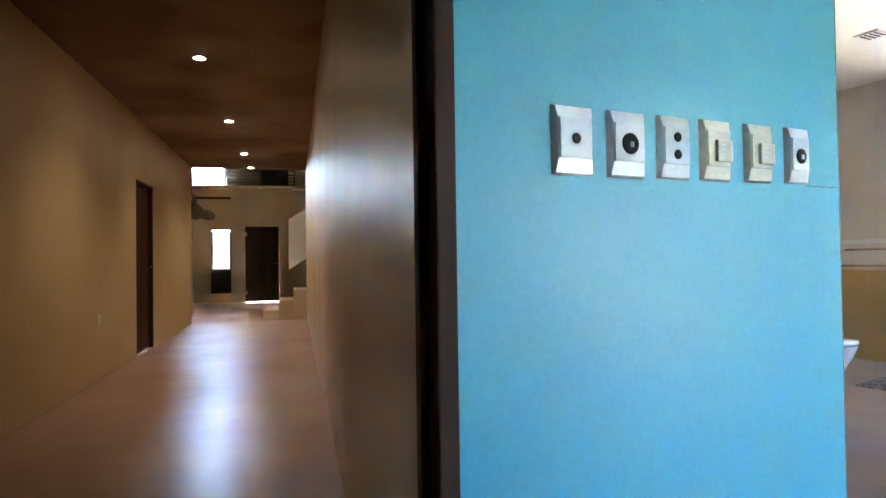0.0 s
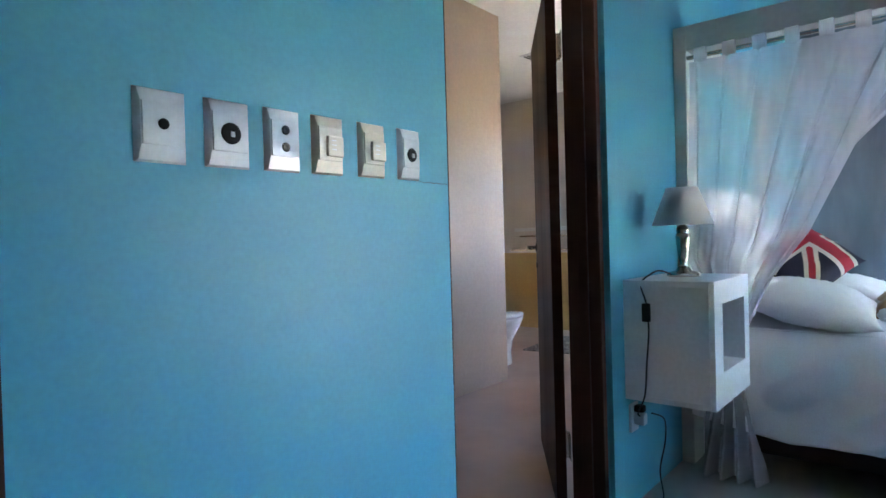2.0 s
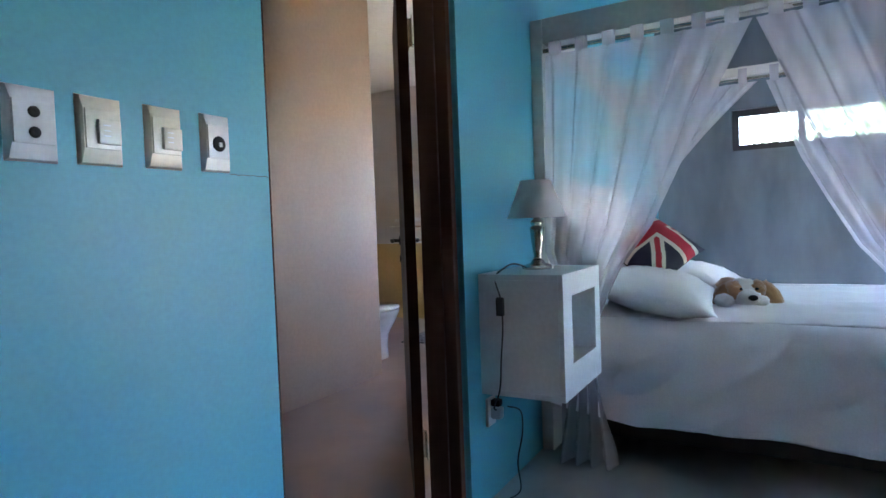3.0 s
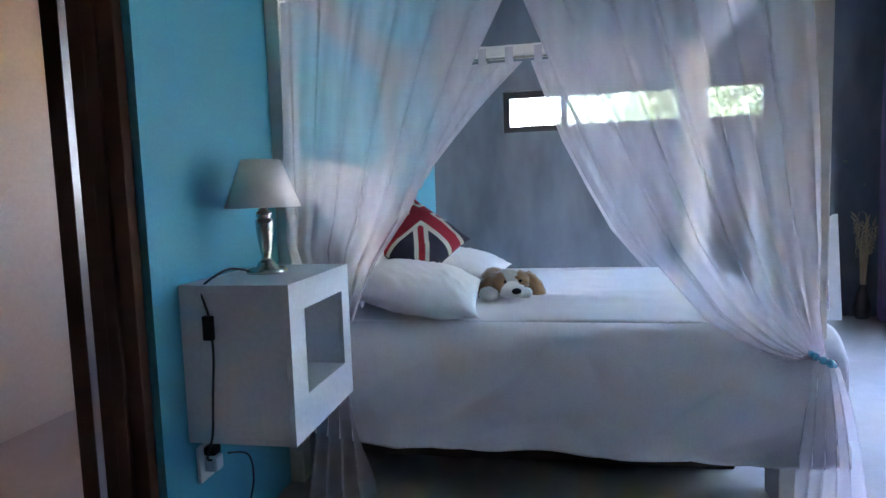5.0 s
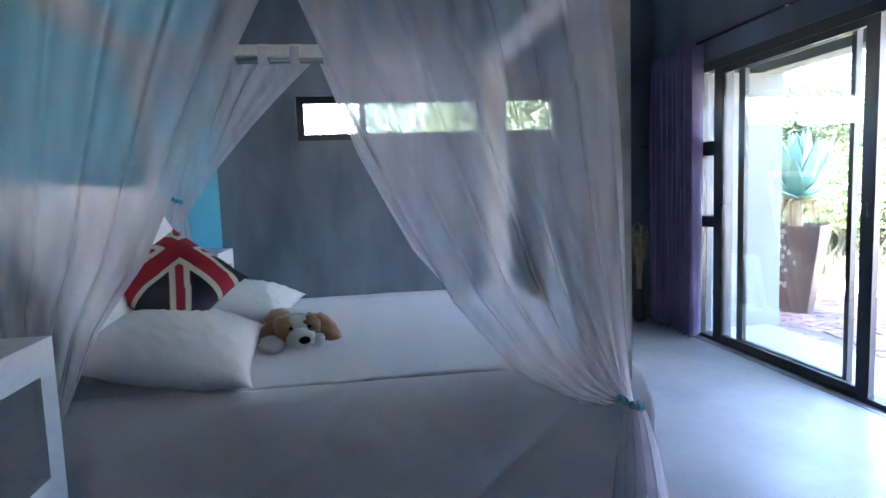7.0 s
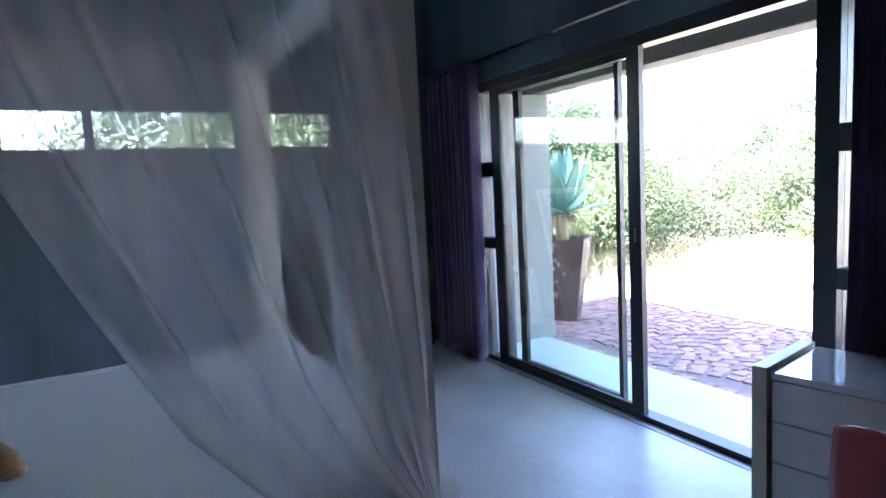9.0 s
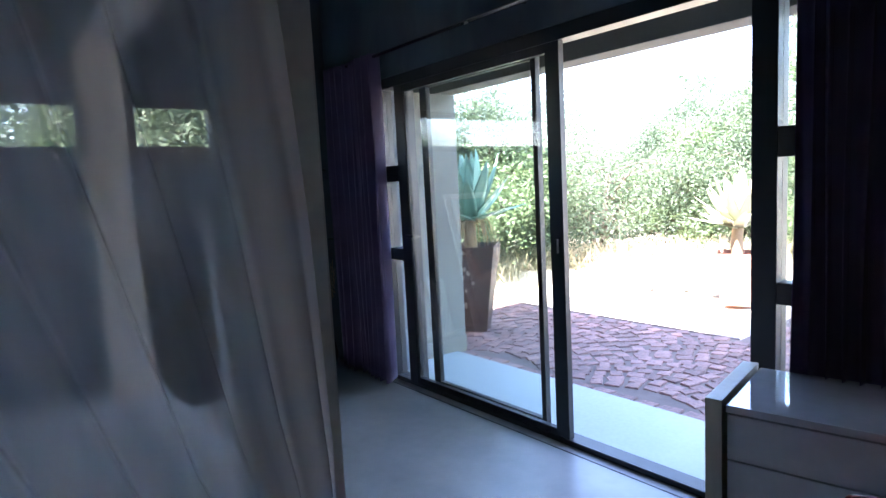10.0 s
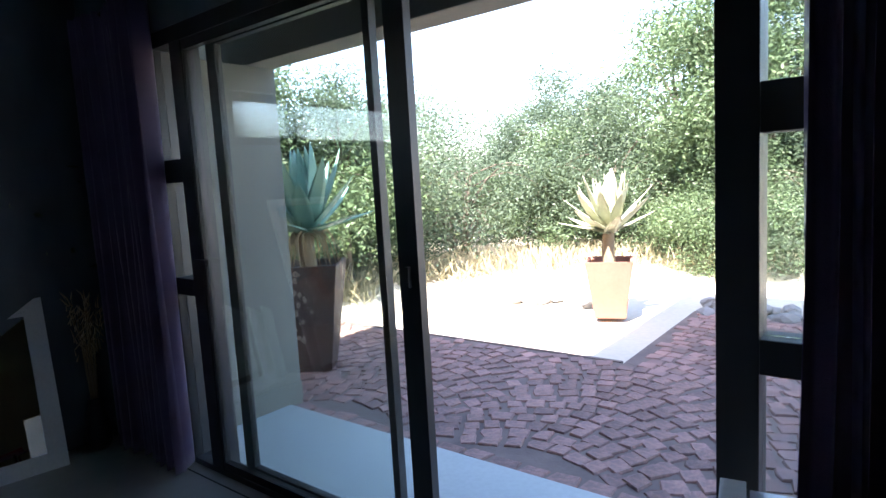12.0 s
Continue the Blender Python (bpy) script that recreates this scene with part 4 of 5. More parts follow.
trophy = obj("wall_trophy", tr, mat("brown_hide", (0.10, 0.075, 0.05), 0.9, (0.2, 0.17, 0.13), 8, 60, 0.4), True)
trophy.matrix_world = C @ pose(-2.03, 11.0, 2.02, 0, 0, 0)
tagged(trophy, "mounted horned animal head trophy on the hall wall", "trophy")
structure("hall_pier", boxed(-2.4, -2.16, 10.05, 11.6, 0, 5.6), BEIGE, "plastered hall pier", "pier", C)
lp = thing("socket_plate", "small plastic socket plate low on the corridor wall", "socket", C @ pose(-1.95, 5.0, 0.55))
part("plate", boxed(0, 0.012, -0.035, 0.035, -0.055, 0.055, 0.003), CREAM, lp)

# ---- bathroom ----
wc = thing("toilet", "white ceramic toilet with a closed lid", "toilet", pose(4.62, 3.08, 0, 0, 0, 0))
bm = bmesh.new()


def bowl(u, v):
    a = 2 * math.pi * u
    prof = [(0.11, 0.0), (0.10, 0.10), (0.11, 0.2), (0.16, 0.3), (0.19, 0.38), (0.19, 0.40)]
    k = v * (len(prof) - 1)
    i = min(int(k), len(prof) - 2)
    r = prof[i][0] + (prof[i + 1][0] - prof[i][0]) * (k - i)
    z = prof[i][1] + (prof[i + 1][1] - prof[i][1]) * (k - i)
    return Vector((r * math.cos(a) * (1.45 if math.cos(a) > 0 else 1.0) + 0.02 * v, r * math.sin(a), z))


part("bowl", sheet(bm, 32, 15, bowl), CERAMIC, wc, "", True)
part("lid", lathe(bmesh.new(), [(0.19, 0.402), (0.195, 0.42), (0.18, 0.435), (0.05, 0.44)], 32, Matrix.Diagonal((1.3, 1.0, 1, 1)) @ Matrix.Translation((0.03, 0, 0))), CERAMIC, wc, "", True)
part("cistern", boxed(-0.36, -0.19, -0.20, 0.20, 0.40, 0.78, 0.02), CERAMIC, wc)
part("pedestal", boxed(-0.30, 0.0, -0.09, 0.09, 0, 0.40, 0.03), CERAMIC, wc)
tw = thing("towel_rail", "chrome double towel rail on the bathroom wall", "towel rail", Matrix.Translation((6.6, 3.0, 0)))
for z in (0.94, 1.10):
    part("bar", tube(bmesh.new(), [(-0.003, 0, z), (-0.09, 0, z), (-0.09, 1.15, z), (-0.003, 1.15, z)], 0.010, 8), STEEL, tw, "", True)
part("back_plate", boxed(-0.012, -0.001, 0.0, 1.15, 1.16, 1.20, 0.003), WHITE_PAINT, tw)
vent = thing("ceiling_vent", "small square ceiling vent in the bathroom", "vent", Matrix.Translation((5.2, 3.0, H)))
part("vent_frame", boxed(-0.09, 0.09, -0.09, 0.09, -0.012, 0, 0.003), WHITE_PAINT, vent)
for k in range(4):
    part("slat", boxed(-0.07, 0.07, -0.06 + 0.034 * k, -0.045 + 0.034 * k, -0.016, -0.0125), FRAME_METAL, vent)
rug = thing("bath_mat", "speckled dark woven bath mat on the floor", "mat", pose(5.75, 3.05, -0.004, 0, 0, 8))
part("mat", boxed(-0.45, 0.45, -0.25, 0.25, 0, 0.012, 0.004), MAT_DARK, rug)
window_unit("window_bathroom", "bathroom window with a dark frame", pose(6.66, 2.7, 1.1, 0, 0, -90), 1.2, 1.0, [0.6], 0.06, 0.04, BATH_GLASS)

# ---- outside: building, porch, ground ----
structure("ground", boxed(-400, 400, -400, 400, -0.4, -0.105), SAND, "dry pale sandy ground with sparse grass", "ground")
structure("porch_slab", boxed(1.5, 6.12, -3.47, YS - 0.2, -0.12, -0.03, 0.006), PORCH, "pale smooth cement porch slab", "porch")
structure("door_sill", boxed(1.5, XE, YS - 0.2, YS - 0.06, -0.12, -0.004), PORCH, "pale cement sill under the sliding door", "sill")
structure("porch_pier", boxed(6.12, 6.50, -3.57, YS - 0.2, -0.12, 2.09, 0.004), OUTWALL, "plastered porch pier beside the sliding door", "pier")
structure("porch_skirting", boxed(6.108, 6.1195, -3.57, YS - 0.2, -0.03, 0.10, 0.002), OUTWALL, "low plaster skirting on the porch pier", "skirting")
structure("porch_beam", boxed(-1.8, 6.9, -3.57, -3.37, 2.09, 2.75, 0.008), OUTWALL, "plastered beam over the porch", "beam")
structure("porch_ceiling", boxed(-1.8, 6.9, -3.37, YS - 0.2, 2.55, 2.75), OUTWALL, "plastered porch ceiling", "ceiling")
# out of view, added so its east edge throws the shadow edge on the paving
structure("unseen_upper_storey", boxed(-9, 4.32, -3.55, 1.0, 3.33, 7.0), OUTWALL, "unseen upper storey added over the bedroom to shade the paving", "building")

RUST = mat("rusted_dark_steel", (0.050, 0.030, 0.026), 0.7, (0.10, 0.05, 0.035), 3, 30, 0.4, mix=0.8)
FLAKE = mat("flaking_pale_paint", (0.42, 0.38, 0.34), 0.85, (0.25, 0.20, 0.18), 20, 60, 0.4)
TERRA = mat("terracotta_pot", (0.29, 0.125, 0.085), 0.8, (0.23, 0.10, 0.066), 3, 40, 0.3)
SOIL = mat("dark_potting_soil", (0.10, 0.075, 0.05), 0.95, None, 10, 60, 0.8)
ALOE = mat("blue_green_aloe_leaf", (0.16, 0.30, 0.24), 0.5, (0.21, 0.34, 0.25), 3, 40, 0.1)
# paler copy of the aloe green: the glare of full sun put into the colour
ALOE_SUNLIT = mat("aloe_leaf_painted_sun", (0.36, 0.37, 0.24), 0.5, (0.44, 0.41, 0.26), 3, 40, 0.1)
ALOE_DRY = mat("dry_aloe_skirt", (0.30, 0.22, 0.13), 0.9, (0.20, 0.14, 0.08), 10, 60, 0.4)
BARK = mat("grey_brown_bark", (0.13, 0.10, 0.07), 0.9, (0.08, 0.06, 0.045), 6, 50, 0.6, stretch=(1, 1, 0.3))
STONE = mat("grey_rock", (0.26, 0.24, 0.22), 0.85, (0.15, 0.14, 0.13), 3, 30, 0.5, rnd=0.2)
COBBLE = mat("red_brown_cobble", (0.315, 0.165, 0.13), 0.65, (0.185, 0.115, 0.10), 5, 50, 0.6, rnd=0.32, mix=0.9)
MORTAR = mat("sandy_joint", (0.20, 0.145, 0.12), 0.95, (0.10, 0.075, 0.065), 4, 60, 0.6)


def leaf_mat(name, base, second):
    m = mat(name, base, 0.6, second, 2.0, 30, 0.0, mix=1.0, rnd=0.12)
    nt = m.node_tree
    n, l = nt.nodes, nt.links
    b = n["Principled BSDF"]
    geo, tl, mx = n.new("ShaderNodeNewGeometry"), n.new("ShaderNodeBsdfTranslucent"), n.new("ShaderNodeMixShader")
    hs = next(k for k in n if k.bl_idname == "ShaderNodeHueSaturation")
    mr = n.new("ShaderNodeMapRange")
    mr.inputs[3].default_value, mr.inputs[4].default_value = 0.72, 1.28
    l.new(geo.outputs["Random Per Island"], mr.inputs[0])
    l.new(mr.outputs[0], hs.inputs["Value"])
    l.new(hs.outputs[0], tl.inputs[0])
    mx.inputs[0].default_value = 0.25
    l.new(b.outputs[0], mx.inputs[1]), l.new(tl.outputs[0], mx.inputs[2])
    l.new(mx.outputs[0], n["Material Output"].inputs[0])
    return m


LEAF_A = leaf_mat("acacia_leaf", (0.082, 0.128, 0.050), (0.11, 0.155, 0.07))
LEAF_B = leaf_mat("olive_leaf", (0.076, 0.112, 0.062), (0.10, 0.138, 0.08))
LEAF_DRY = leaf_mat("dry_grass_blade", (0.55, 0.48, 0.32), (0.40, 0.37, 0.24))


def mesh_np(name, verts, faces, material):
    me = bpy.data.meshes.new(name)
    me.from_pydata(verts.tolist(), [], faces.tolist())
    me.materials.append(material)
    return new(name, me)


def leaf_cloud(name, centres, size, material, rs, slim=0.42):
    """One small pointed four-cornered leaf at each centre, turned at random."""
    n = len(centres)
    d = rs.normal(size=(n, 3))
    d[:, 2] *= 0.7
    d /= np.linalg.norm(d, axis=1)[:, None]
    e = np.cross(d, rs.normal(size=(n, 3)))
    e /= np.linalg.norm(e, axis=1)[:, None]
    s = (size * rs.uniform(0.55, 1.3, n))[:, None]
    v = np.stack([centres - d * s * 0.5, centres + e * s * slim * 0.5, centres + d * s * 0.5, centres - e * s * slim * 0.5], 1).reshape(-1, 3)
    return mesh_np(name, v, np.arange(4 * n).reshape(-1, 4), material)


def tree(name, label, height, spread, leaves, size, material, seed, low=0.15, group="bushes and trees of the garden"):
    """Tapered trunk and limbs; leaves gather in uneven clumps round the limb ends."""
    rs = np.random.RandomState(seed)
    t = thing(name, label, "tree" if height > 3.2 else "bush", None, group)
    bm = bmesh.new()
    ends = []
    stems = 3 if height < 3.2 else 2
    for k in range(stems):
        a = 2 * math.pi * k / stems + rs.uniform(0, 1)
        lean = rs.uniform(0.10, 0.22) * spread
        p = [Vector((0.06 * math.cos(a), 0.06 * math.sin(a), -0.12)), Vector((lean * 0.5 * math.cos(a), lean * 0.5 * math.sin(a), height * 0.25)), Vector((lean * math.cos(a), lean * math.sin(a), height * 0.55))]
        tube(bm, smooth_path(p, 3), 0.028 * height * 0.8, 7, 0.012 * height * 0.6)
        for j in range(11):
            h = rs.uniform(low, 0.62)
            base = p[0].lerp(p[2], min(1, h / 0.6))
            b = a + rs.uniform(-1.5, 1.5)
            r = spread * rs.uniform(0.45, 1.0)
            e = Vector((r * math.cos(b), r * math.sin(b), height * min(0.95, h + rs.uniform(0.02, 0.38))))
            e.z *= math.sqrt(max(0.15, 1.15 - (r / spread) ** 2))
            mid = base.lerp(e, 0.5) + Vector((0, 0, 0.10 * height))
            tube(bm, smooth_path([base, mid, e], 3), 0.010 * height * 0.6, 5, 0.003)
            ends += [e, mid.lerp(e, 0.6)]
        ends.append(p[2] + Vector((0, 0, height * 0.25)))
        ends.append(p[2] + Vector((0.1 * spread, 0, height * 0.4)))
    part("trunk", bm, BARK, t, "", True)
    ends = np.array([tuple(e) for e in ends])
    w = rs.uniform(0.3, 1.0, len(ends))
    idx = rs.choice(len(ends), leaves, p=w / w.sum())
    rad = (0.17 * spread + 0.10) * (0.6 + 0.7 * w[idx])
    off = rs.normal(size=(leaves, 3)) * rad[:, None] * np.array([0.62, 0.62, 0.45])
    c = ends[idx] + off
    c[:, 2] = np.maximum(c[:, 2], 0.04 * height)
    leaf_cloud("crown", c, size, material, rs).parent = t
    return t


TREES = [tree("garden_bush", "dense light green garden bush", 2.6, 1.6, 34000, 0.062, LEAF_A, 3, 0.05),
         tree("garden_bush", "loose grey-green thorny bush", 2.9, 1.9, 34000, 0.058, LEAF_B, 5, 0.08),
         tree("garden_tree", "tall leafy green tree beyond the paving", 5.2, 2.2, 46000, 0.078, LEAF_A, 8, 0.12),
         tree("garden_tree", "broad olive green tree beyond the paving", 4.2, 2.1, 44000, 0.07, LEAF_B, 13, 0.10)]
SPOTS = [(0, 9.6, -6.0, 20, 1.15), (3, 11.2, -5.2, 80, 1.0), (0, 10.4, -8.0, 140, 1.0), (1, 9.2, -9.6, 10, 0.95), (0, 8.2, -10.9, 200, 0.85), (1, 7.0, -11.3, 95, 0.95),
         (2, 4.7, -11.6, 30, 1.0), (2, 6.3, -13.6, 160, 1.0), (0, 5.9, -10.9, 310, 0.75), (3, 3.2, -12.2, 220, 1.1), (1, 11.6, -10.6, 260, 1.15), (0, 12.6, -7.6, 50, 1.2),
         (3, 9.4, -13.6, 130, 0.85), (1, 2.0, -10.9, 70, 1.0), (2, 13.5, -4.2, 300, 0.9), (3, 10.5, -2.2, 15, 0.8), (0, 9.9, -0.4, 100, 0.95), (1, 13.0, -13.5, 40, 1.3), (3, 5.2, -16.5, 190, 1.2), (2, 0.6, -14.0, 120, 1.0), (1, 16.0, -9.5, 10, 1.5), (2, 10.3, -4.9, 210, 0.85), (3, 9.3, -7.0, 300, 0.72), (0, 4.7, -10.0, 60, 0.72), (1, 3.7, -10.3, 170, 0.75), (3, 8.6, -12.4, 20, 0.85), (2, 9.7, -1.5, 250, 0.75), (0, 9.3, 0.4, 10, 0.8), (3, 8.9, -2.2, 60, 0.85), (3, 10.4, -2.9, 200, 1.0), (2, 12.2, -3.4, 75, 0.9),
         (0, 13.0, -11.5, 65, 1.1), (1, 11.0, -14.5, 140, 1.1), (0, 9.0, -15.5, 230, 1.2), (1, 7.5, -16.0, 320, 1.15), (0, 15.0, -9.0, 20, 1.2)]
used = set()
for k, x, y, a, sc in SPOTS:
    m = pose(x, y, -0.1, 0, 0, a) @ Matrix.Scale(sc, 4)
    if k in used:
        c = copy_thing(TREES[k], pose(x, y, -0.1, 0, 0, a))
        c.scale = (sc, sc, sc)
    else:
        TREES[k].matrix_world = m
        used.add(k)

# dry grass between the bushes
rs = np.random.RandomState(4)
cl = []
for x, y, n, r in ((8.6, -8.6, 1500, 0.9), (7.6, -9.7, 1500, 0.9), (9.4, -7.6, 900, 0.7), (6.6, -10.3, 900, 0.8), (8.9, -6.3, 500, 0.5), (5.4, -10.2, 400, 0.8), (10.6, -6.7, 500, 0.7)):
    cl.append(np.column_stack([rs.normal(x, r * 0.5, n), rs.normal(y, r * 0.5, n)]))
root = np.concatenate(cl)
n = len(root)
hgt, az, ln = rs.uniform(0.06, 0.5, n) * rs.uniform(0.3, 1.0, n), rs.uniform(0, 6.283, n), rs.uniform(0.03, 0.3, n)
b0 = np.column_stack([root, np.full(n, -0.11)])
tip = b0 + np.column_stack([np.cos(az) * ln, np.sin(az) * ln, hgt])
sd = np.column_stack([-np.sin(az), np.cos(az), np.zeros(n)]) * 0.008
mid = (b0 + tip) / 2 + np.column_stack([np.zeros((n, 2)), hgt * 0.12])
v = np.stack([b0 - sd, b0 + sd, mid + sd * 0.8, tip, mid - sd * 0.8], 1).reshape(-1, 3)
gr = mesh_np("dry_grass", v, np.arange(5 * n).reshape(-1, 5), LEAF_DRY)
tagged(gr, "pale dry grass tussocks under the bushes", "grass", kind="stuff")


# ---- planters with aloes ----
def planter(label, m, bottom, top, h, material):
    p = thing("planter", label, "planter", m, "square garden planters")
    bm = bmesh.new()
    b, t, i, j = bottom / 2, top / 2, top / 2 - 0.025, top / 2 - 0.04
    loops = [[(-b, -b, 0), (b, -b, 0), (b, b, 0), (-b, b, 0)], [(-t, -t, h), (t, -t, h), (t, t, h), (-t, t, h)], [(-i, -i, h), (i, -i, h), (i, i, h), (-i, i, h)], [(-j, -j, h - 0.08), (j, -j, h - 0.08), (j, j, h - 0.08), (-j, j, h - 0.08)]]
    vs = [[bm.verts.new(c) for c in lp] for lp in loops]
    bm.faces.new(vs[0][::-1])
    for a, c in zip(vs, vs[1:]):
        for k in range(4):
            bm.faces.new((a[k], a[(k + 1) % 4], c[(k + 1) % 4], c[k]))
    bmesh.ops.bevel(bm, geom=[e for e in bm.edges], offset=0.006, segments=2, affect="EDGES")
    part("pot_body", bm, material, p)
    part("soil", boxed(-j, j, -j, j, h - 0.10, h - 0.05), SOIL, p, "dry dark potting soil")
    return p


def aloe(label, m, leaves, length, stem, seed, skirt):
    a = thing("aloe_plant", label, "plant", m)
    rg = random.Random(seed)
    part("stem", tube(bmesh.new(), smooth_path([(0, 0, -0.06), (0.01, 0.0, stem * 0.5), (0, 0, stem)], 5), 0.065, 12, 0.055), ALOE_DRY, a, "rough dry stem", True)
    if skirt:
        bm = bmesh.new()
        for k in range(46):
            b, r = rg.uniform(0, 6.283), rg.uniform(0.10, 0.24)
            z = stem + rg.uniform(-0.02, 0.06)
            dz = rg.uniform(0.15, 0.36)
            tube(bm, smooth_path([(0.04 * math.cos(b), 0.04 * math.sin(b), z), (r * 0.7 * math.cos(b), r * 0.7 * math.sin(b), z - 0.05), (r * math.cos(b + 0.2), r * math.sin(b + 0.2), z - dz)], 4), 0.010, 5, 0.002)
        part("dry_leaf_skirt", bm, ALOE_DRY, a, "dry drooping old leaves")
    for k in range(leaves):
        f = k / (leaves - 1)
        az = k * 2.39996 + rg.uniform(-0.2, 0.2)
        tilt = radians(8 + 74 * f ** 1.3 + rg.uniform(-9, 9))
        L = length * rg.uniform(0.82, 1.08) * (0.9 + 0.12 * math.sin(3 * f))
        w = 0.078 * length / 0.6 * rg.uniform(0.85, 1.15)
        bend = rg.uniform(0.05, 0.35) * (1 - f)
        bm = bmesh.new()
        rings = []
        for i in range(9):
            s = i / 8
            th = tilt - bend * s
            x, z = L * s * math.sin(th), L * s * math.cos(th)
            ww = w * (0.75 + 0.5 * s) * (1 - s ** 2.2) + 0.002
            tk = 0.022 * (1 - 0.9 * s)
            nx, nz = math.cos(th), -math.sin(th)
            ring = []
            for q, up in ((-1, 0.55), (-0.5, 0.1), (0, -0.05), (0.5, 0.1), (1, 0.55), (0.55, -0.75), (0, -1.0), (-0.55, -0.75)):
                ring.append(bm.verts.new((x - nx * tk * up * -1, q * ww, z - nz * tk * up * -1)))
            rings.append(ring)
        for c, d in zip(rings, rings[1:]):
            for q in range(8):
                bm.faces.new((c[q], c[(q + 1) % 8], d[(q + 1) % 8], d[q]))
        bm.faces.new(rings[0][::-1]), bm.faces.new(rings[-1])
        bmesh.ops.transform(bm, matrix=pose(0.02 * math.cos(az), 0.02 * math.sin(az), stem + 0.05 * (1 - f), 0, 0, math.degrees(az)), verts=bm.verts)
        # the aloe without a skirt takes the colour lightened for sun
        part("leaf", bm, ALOE if skirt else ALOE_SUNLIT, a, "", True)
    return a


P1 = pose(6.64, -4.14, -0.055, 0, 0, 38)
pl = planter("tall dark rusted square planter with flaking paint", P1, 0.27, 0.50, 0.83, RUST)
rg = random.Random(11)
for k in range(26):
    z = rg.uniform(0.25, 0.78)
    hw = (0.27 + (0.50 - 0.27) * z / 0.83) / 2
    q = rg.gauss(0.45, 0.3) * hw
    if abs(q) > hw * 0.9:
        continue
    r = rg.uniform(0.008, 0.026)
    for face in (0, 1):
        bm = bmesh.new()
        c = [(q + r * rg.uniform(0.5, 1.2) * math.cos(a), r * 1.5 * rg.uniform(0.5, 1.2) * math.sin(a)) for a in (0, 0.8, 1.7, 2.5, 3.3, 4.1, 5.0, 5.7)]
        slope = (0.50 - 0.27) / 2 / 0.83
        vs = []
        for lx, lz in c:
            out = 0.135 + slope * (z + lz) + 0.0015
            vs.append(bm.verts.new((-out, -lx, z + lz) if face == 0 else (lx, out, z + lz)))
        bm.faces.new(vs)
        ex = bmesh.ops.extrude_face_region(bm, geom=bm.faces[:])
        part("paint_flake", bm, FLAKE, pl)
aloe("large blue-green aloe with a skirt of dry leaves", P1 @ pose(0, 0, 0.80), 26, 0.62, 0.27, 2, True)
P2 = pose(5.27, -6.68, -0.06, 0, 0, 20)
planter("sunlit terracotta square planter", P2, 0.29, 0.44, 0.56, TERRA)
aloe("aloe on a short dry stem, sunlight painted into its paler leaves", P2 @ pose(0, 0, 0.52), 30, 0.56, 0.30, 6, False)

# ---- rocks beside the sunlit paving ----
rg = random.Random(21)
for k in range(46):
    if k < 26:
        x, y = 6.1 + rg.uniform(-0.45, 0.55), -7.25 + rg.uniform(-0.25, 0.25)
    else:
        x, y = 4.5 + rg.uniform(-0.75, 0.3), -7.3 + rg.uniform(-0.3, 0.3)
    bm = bmesh.new()
    g = bmesh.ops.create_icosphere(bm, subdivisions=2, radius=1.0)["verts"]
    r = rg.uniform(0.05, 0.11)
    for w in g:
        w.co *= 1 + 0.35 * noise.noise(w.co * 1.6 + Vector((k * 3.1, 0, 0)))
    bmesh.ops.transform(bm, matrix=pose(0, 0, 0, rg.uniform(-20, 20), 0, rg.uniform(0, 360)) @ Matrix.Diagonal((r * 1.3, r, r * 0.7, 1)), verts=g)
    ob = obj("rock", bm, STONE)
    ob.matrix_world = Matrix.Translation((x, y, -0.105 + r * 0.45))
    tagged(ob, "rough grey garden rock on pale soil", "rock", "rocks beside the paving")

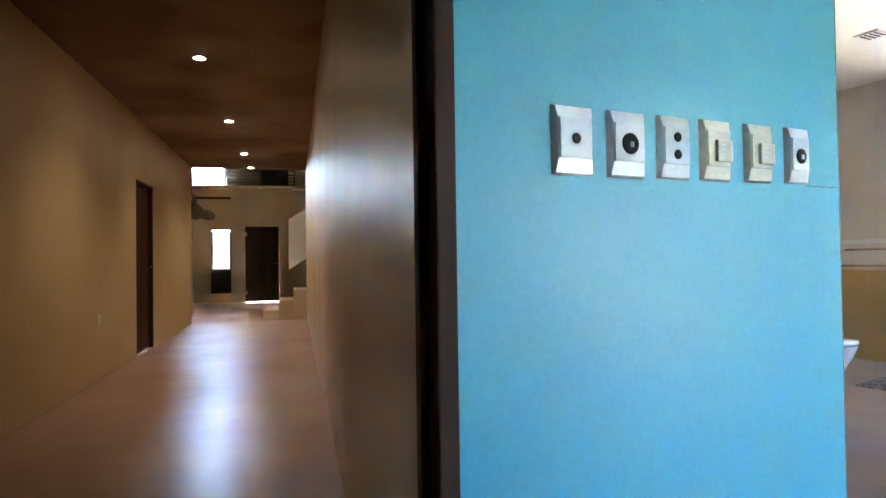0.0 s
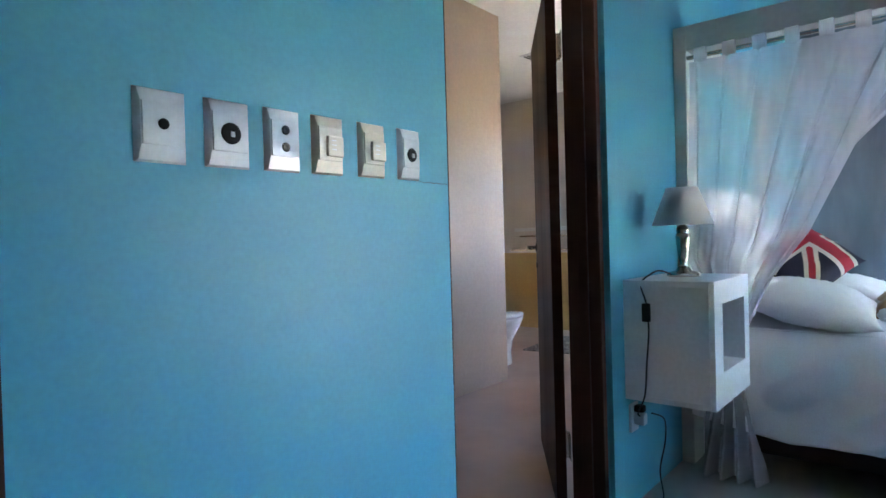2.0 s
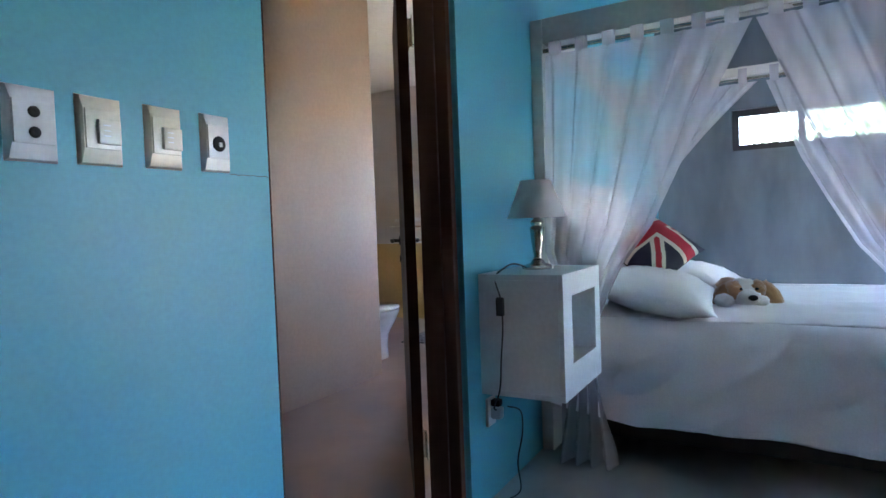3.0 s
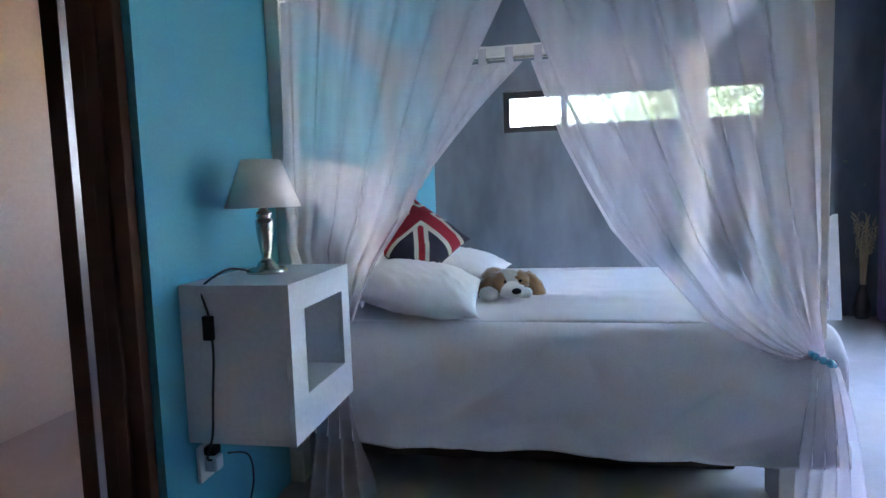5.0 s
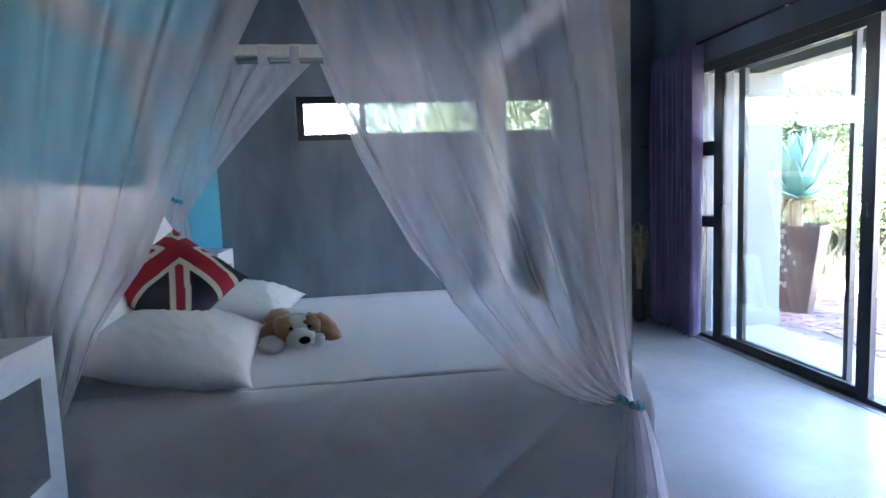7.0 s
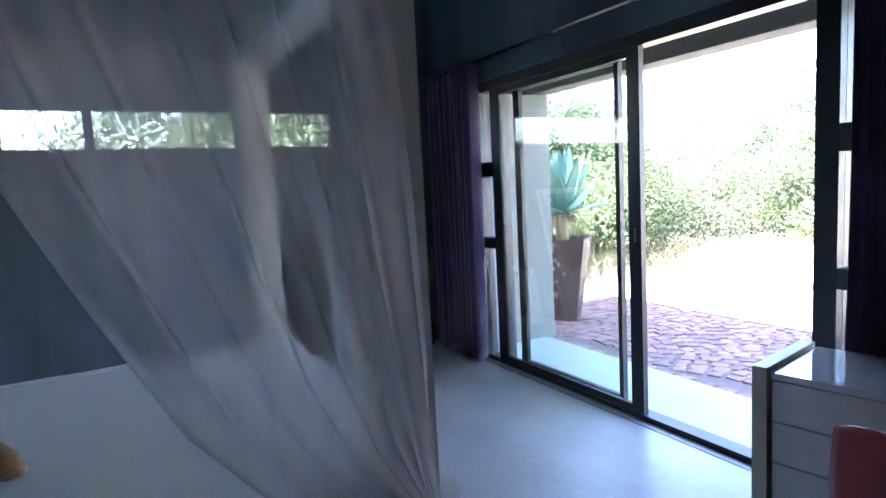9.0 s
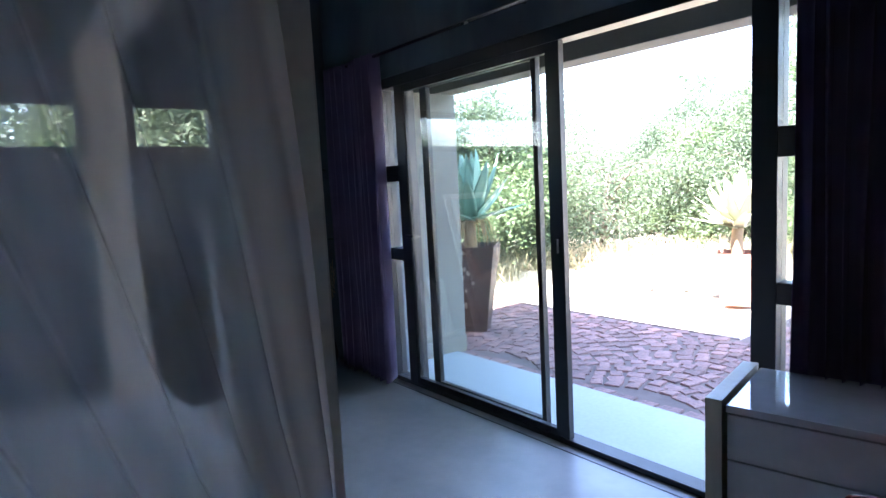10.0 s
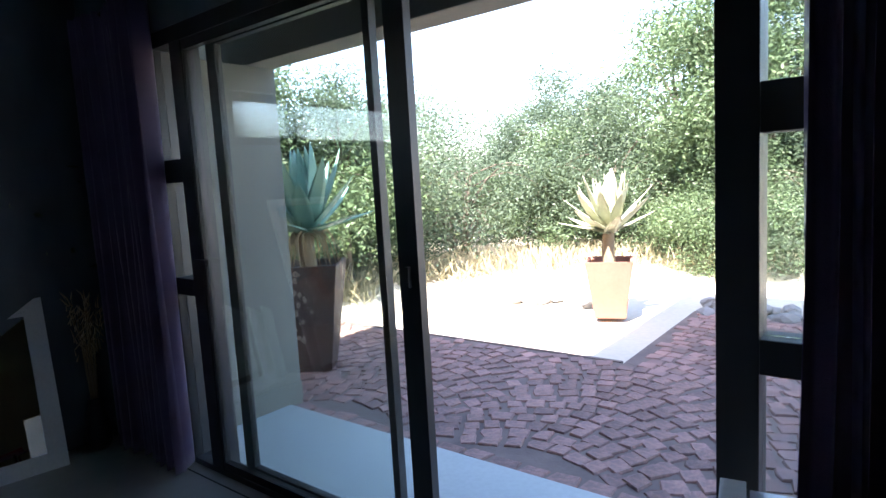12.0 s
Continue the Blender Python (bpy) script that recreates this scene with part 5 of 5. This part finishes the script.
# ---- cobbled paving ----
pav = thing("paving", "red-brown cobbled paving laid in curved rows", "paving", Matrix.Translation((0, 0, -0.105)), kind="structure")
part("joint_bed", boxed(1.0, 9.5, -5.31, -3.471, 0, 0.042), MORTAR, pav, "sandy joints between cobbles")
# bed ends along the shadow edge; bare pale soil stands in for sun-bleached-out paving
part("joint_bed", boxed(1.0, 4.62, -7.2, -5.312, 0, 0.042), MORTAR, pav, "sandy joints between cobbles")
structure("paving_kerb", boxed(4.64, 9.6, -5.36, -5.32, -0.11, -0.058, 0.006), MORTAR, "thin stone edging set in the paving", "kerb")
rg = random.Random(5)
KINDS = []
for k in range(24):
    bm = bmesh.new()
    c = [(sx * 0.5 * rg.uniform(0.70, 1.06), sy * 0.5 * rg.uniform(0.70, 1.06)) for sx, sy in ((-1, -1), (1, -1), (1, 1), (-1, 1))]
    if k % 2:
        c.insert(2, (0.5 * rg.uniform(0.95, 1.08), 0.5 * rg.uniform(-0.2, 0.2)))
    lo = [bm.verts.new((x, y, 0.0)) for x, y in c]
    md = [bm.verts.new((x, y, 0.045)) for x, y in c]
    hi = [bm.verts.new((x * 0.91, y * 0.91, 0.052 + rg.uniform(-0.002, 0.004))) for x, y in c]
    for a, b in ((lo, md), (md, hi)):
        for i in range(len(c)):
            bm.faces.new((a[i], a[(i + 1) % len(c)], b[(i + 1) % len(c)], b[i]))
    bm.faces.new(hi)
    me = bpy.data.meshes.new("cobble")
    bm.to_mesh(me)
    bm.free()
    me.materials.append(COBBLE)
    KINDS.append(me)
rest_v, rest_f, count = [], [], 0
row, y = 0, -3.535
while y > -7.1:
    x = 1.1 + rg.uniform(0, 0.1)
    first = row == 0
    while x < 9.4:
        w = 0.165 if first else rg.uniform(0.09, 0.15)
        dpt = 0.125 if first else 0.118
        ph = math.pi * (x + w / 2 - 0.55) / 1.3
        bow = 0.0 if first else -0.30 * abs(math.cos(ph)) + 0.16
        yy = y + bow + rg.uniform(-0.014, 0.014)
        # no cobbles in the sunlit patch, its brightness comes from the pale soil colour
        if not first and yy > -3.60 or yy < -5.26 and x > 4.48:
            x += w
            continue
        me = rg.choice(KINDS)
        m = Matrix.Translation((x + w / 2, yy, rg.uniform(-0.004, 0.003))) @ pose(0, 0, 0, rg.uniform(-2, 2), rg.uniform(-2, 2), (0 if first else math.degrees(math.atan(0.30 * math.pi / 1.3 * math.sin(ph) * (1 if math.cos(ph) > 0 else -1)))) + rg.uniform(-7, 7)) @ Matrix.Diagonal((w * 0.97, dpt * 0.98, 1, 1))
        if count < 300 and 3.5 < x < 6.1 and yy > -5.1:
            ob = new("cobble", me)
            ob.parent = pav
            ob.matrix_basis = m
            count += 1
        else:
            b0 = len(rest_v)
            rest_v += [m @ q.co for q in me.vertices]
            rest_f += [[b0 + i for i in p.vertices] for p in me.polygons]
        x += w
    y -= 0.128 if first else 0.116
    row += 1
me = bpy.data.meshes.new("cobbles_far")
me.from_pydata([tuple(q) for q in rest_v], [], rest_f)
rest_mat = COBBLE.copy()
me.materials.append(rest_mat)
nt = rest_mat.node_tree
geo = nt.nodes.new("ShaderNodeNewGeometry")
oi = next(k for k in nt.nodes if k.bl_idname == "ShaderNodeObjectInfo")
nt.links.new(geo.outputs["Random Per Island"], oi.outputs["Random"].links[0].to_socket)
far = new("cobbles_far", me)
far.parent = pav
tagged(far, "red-brown cobbles farther out", kind="stuff")
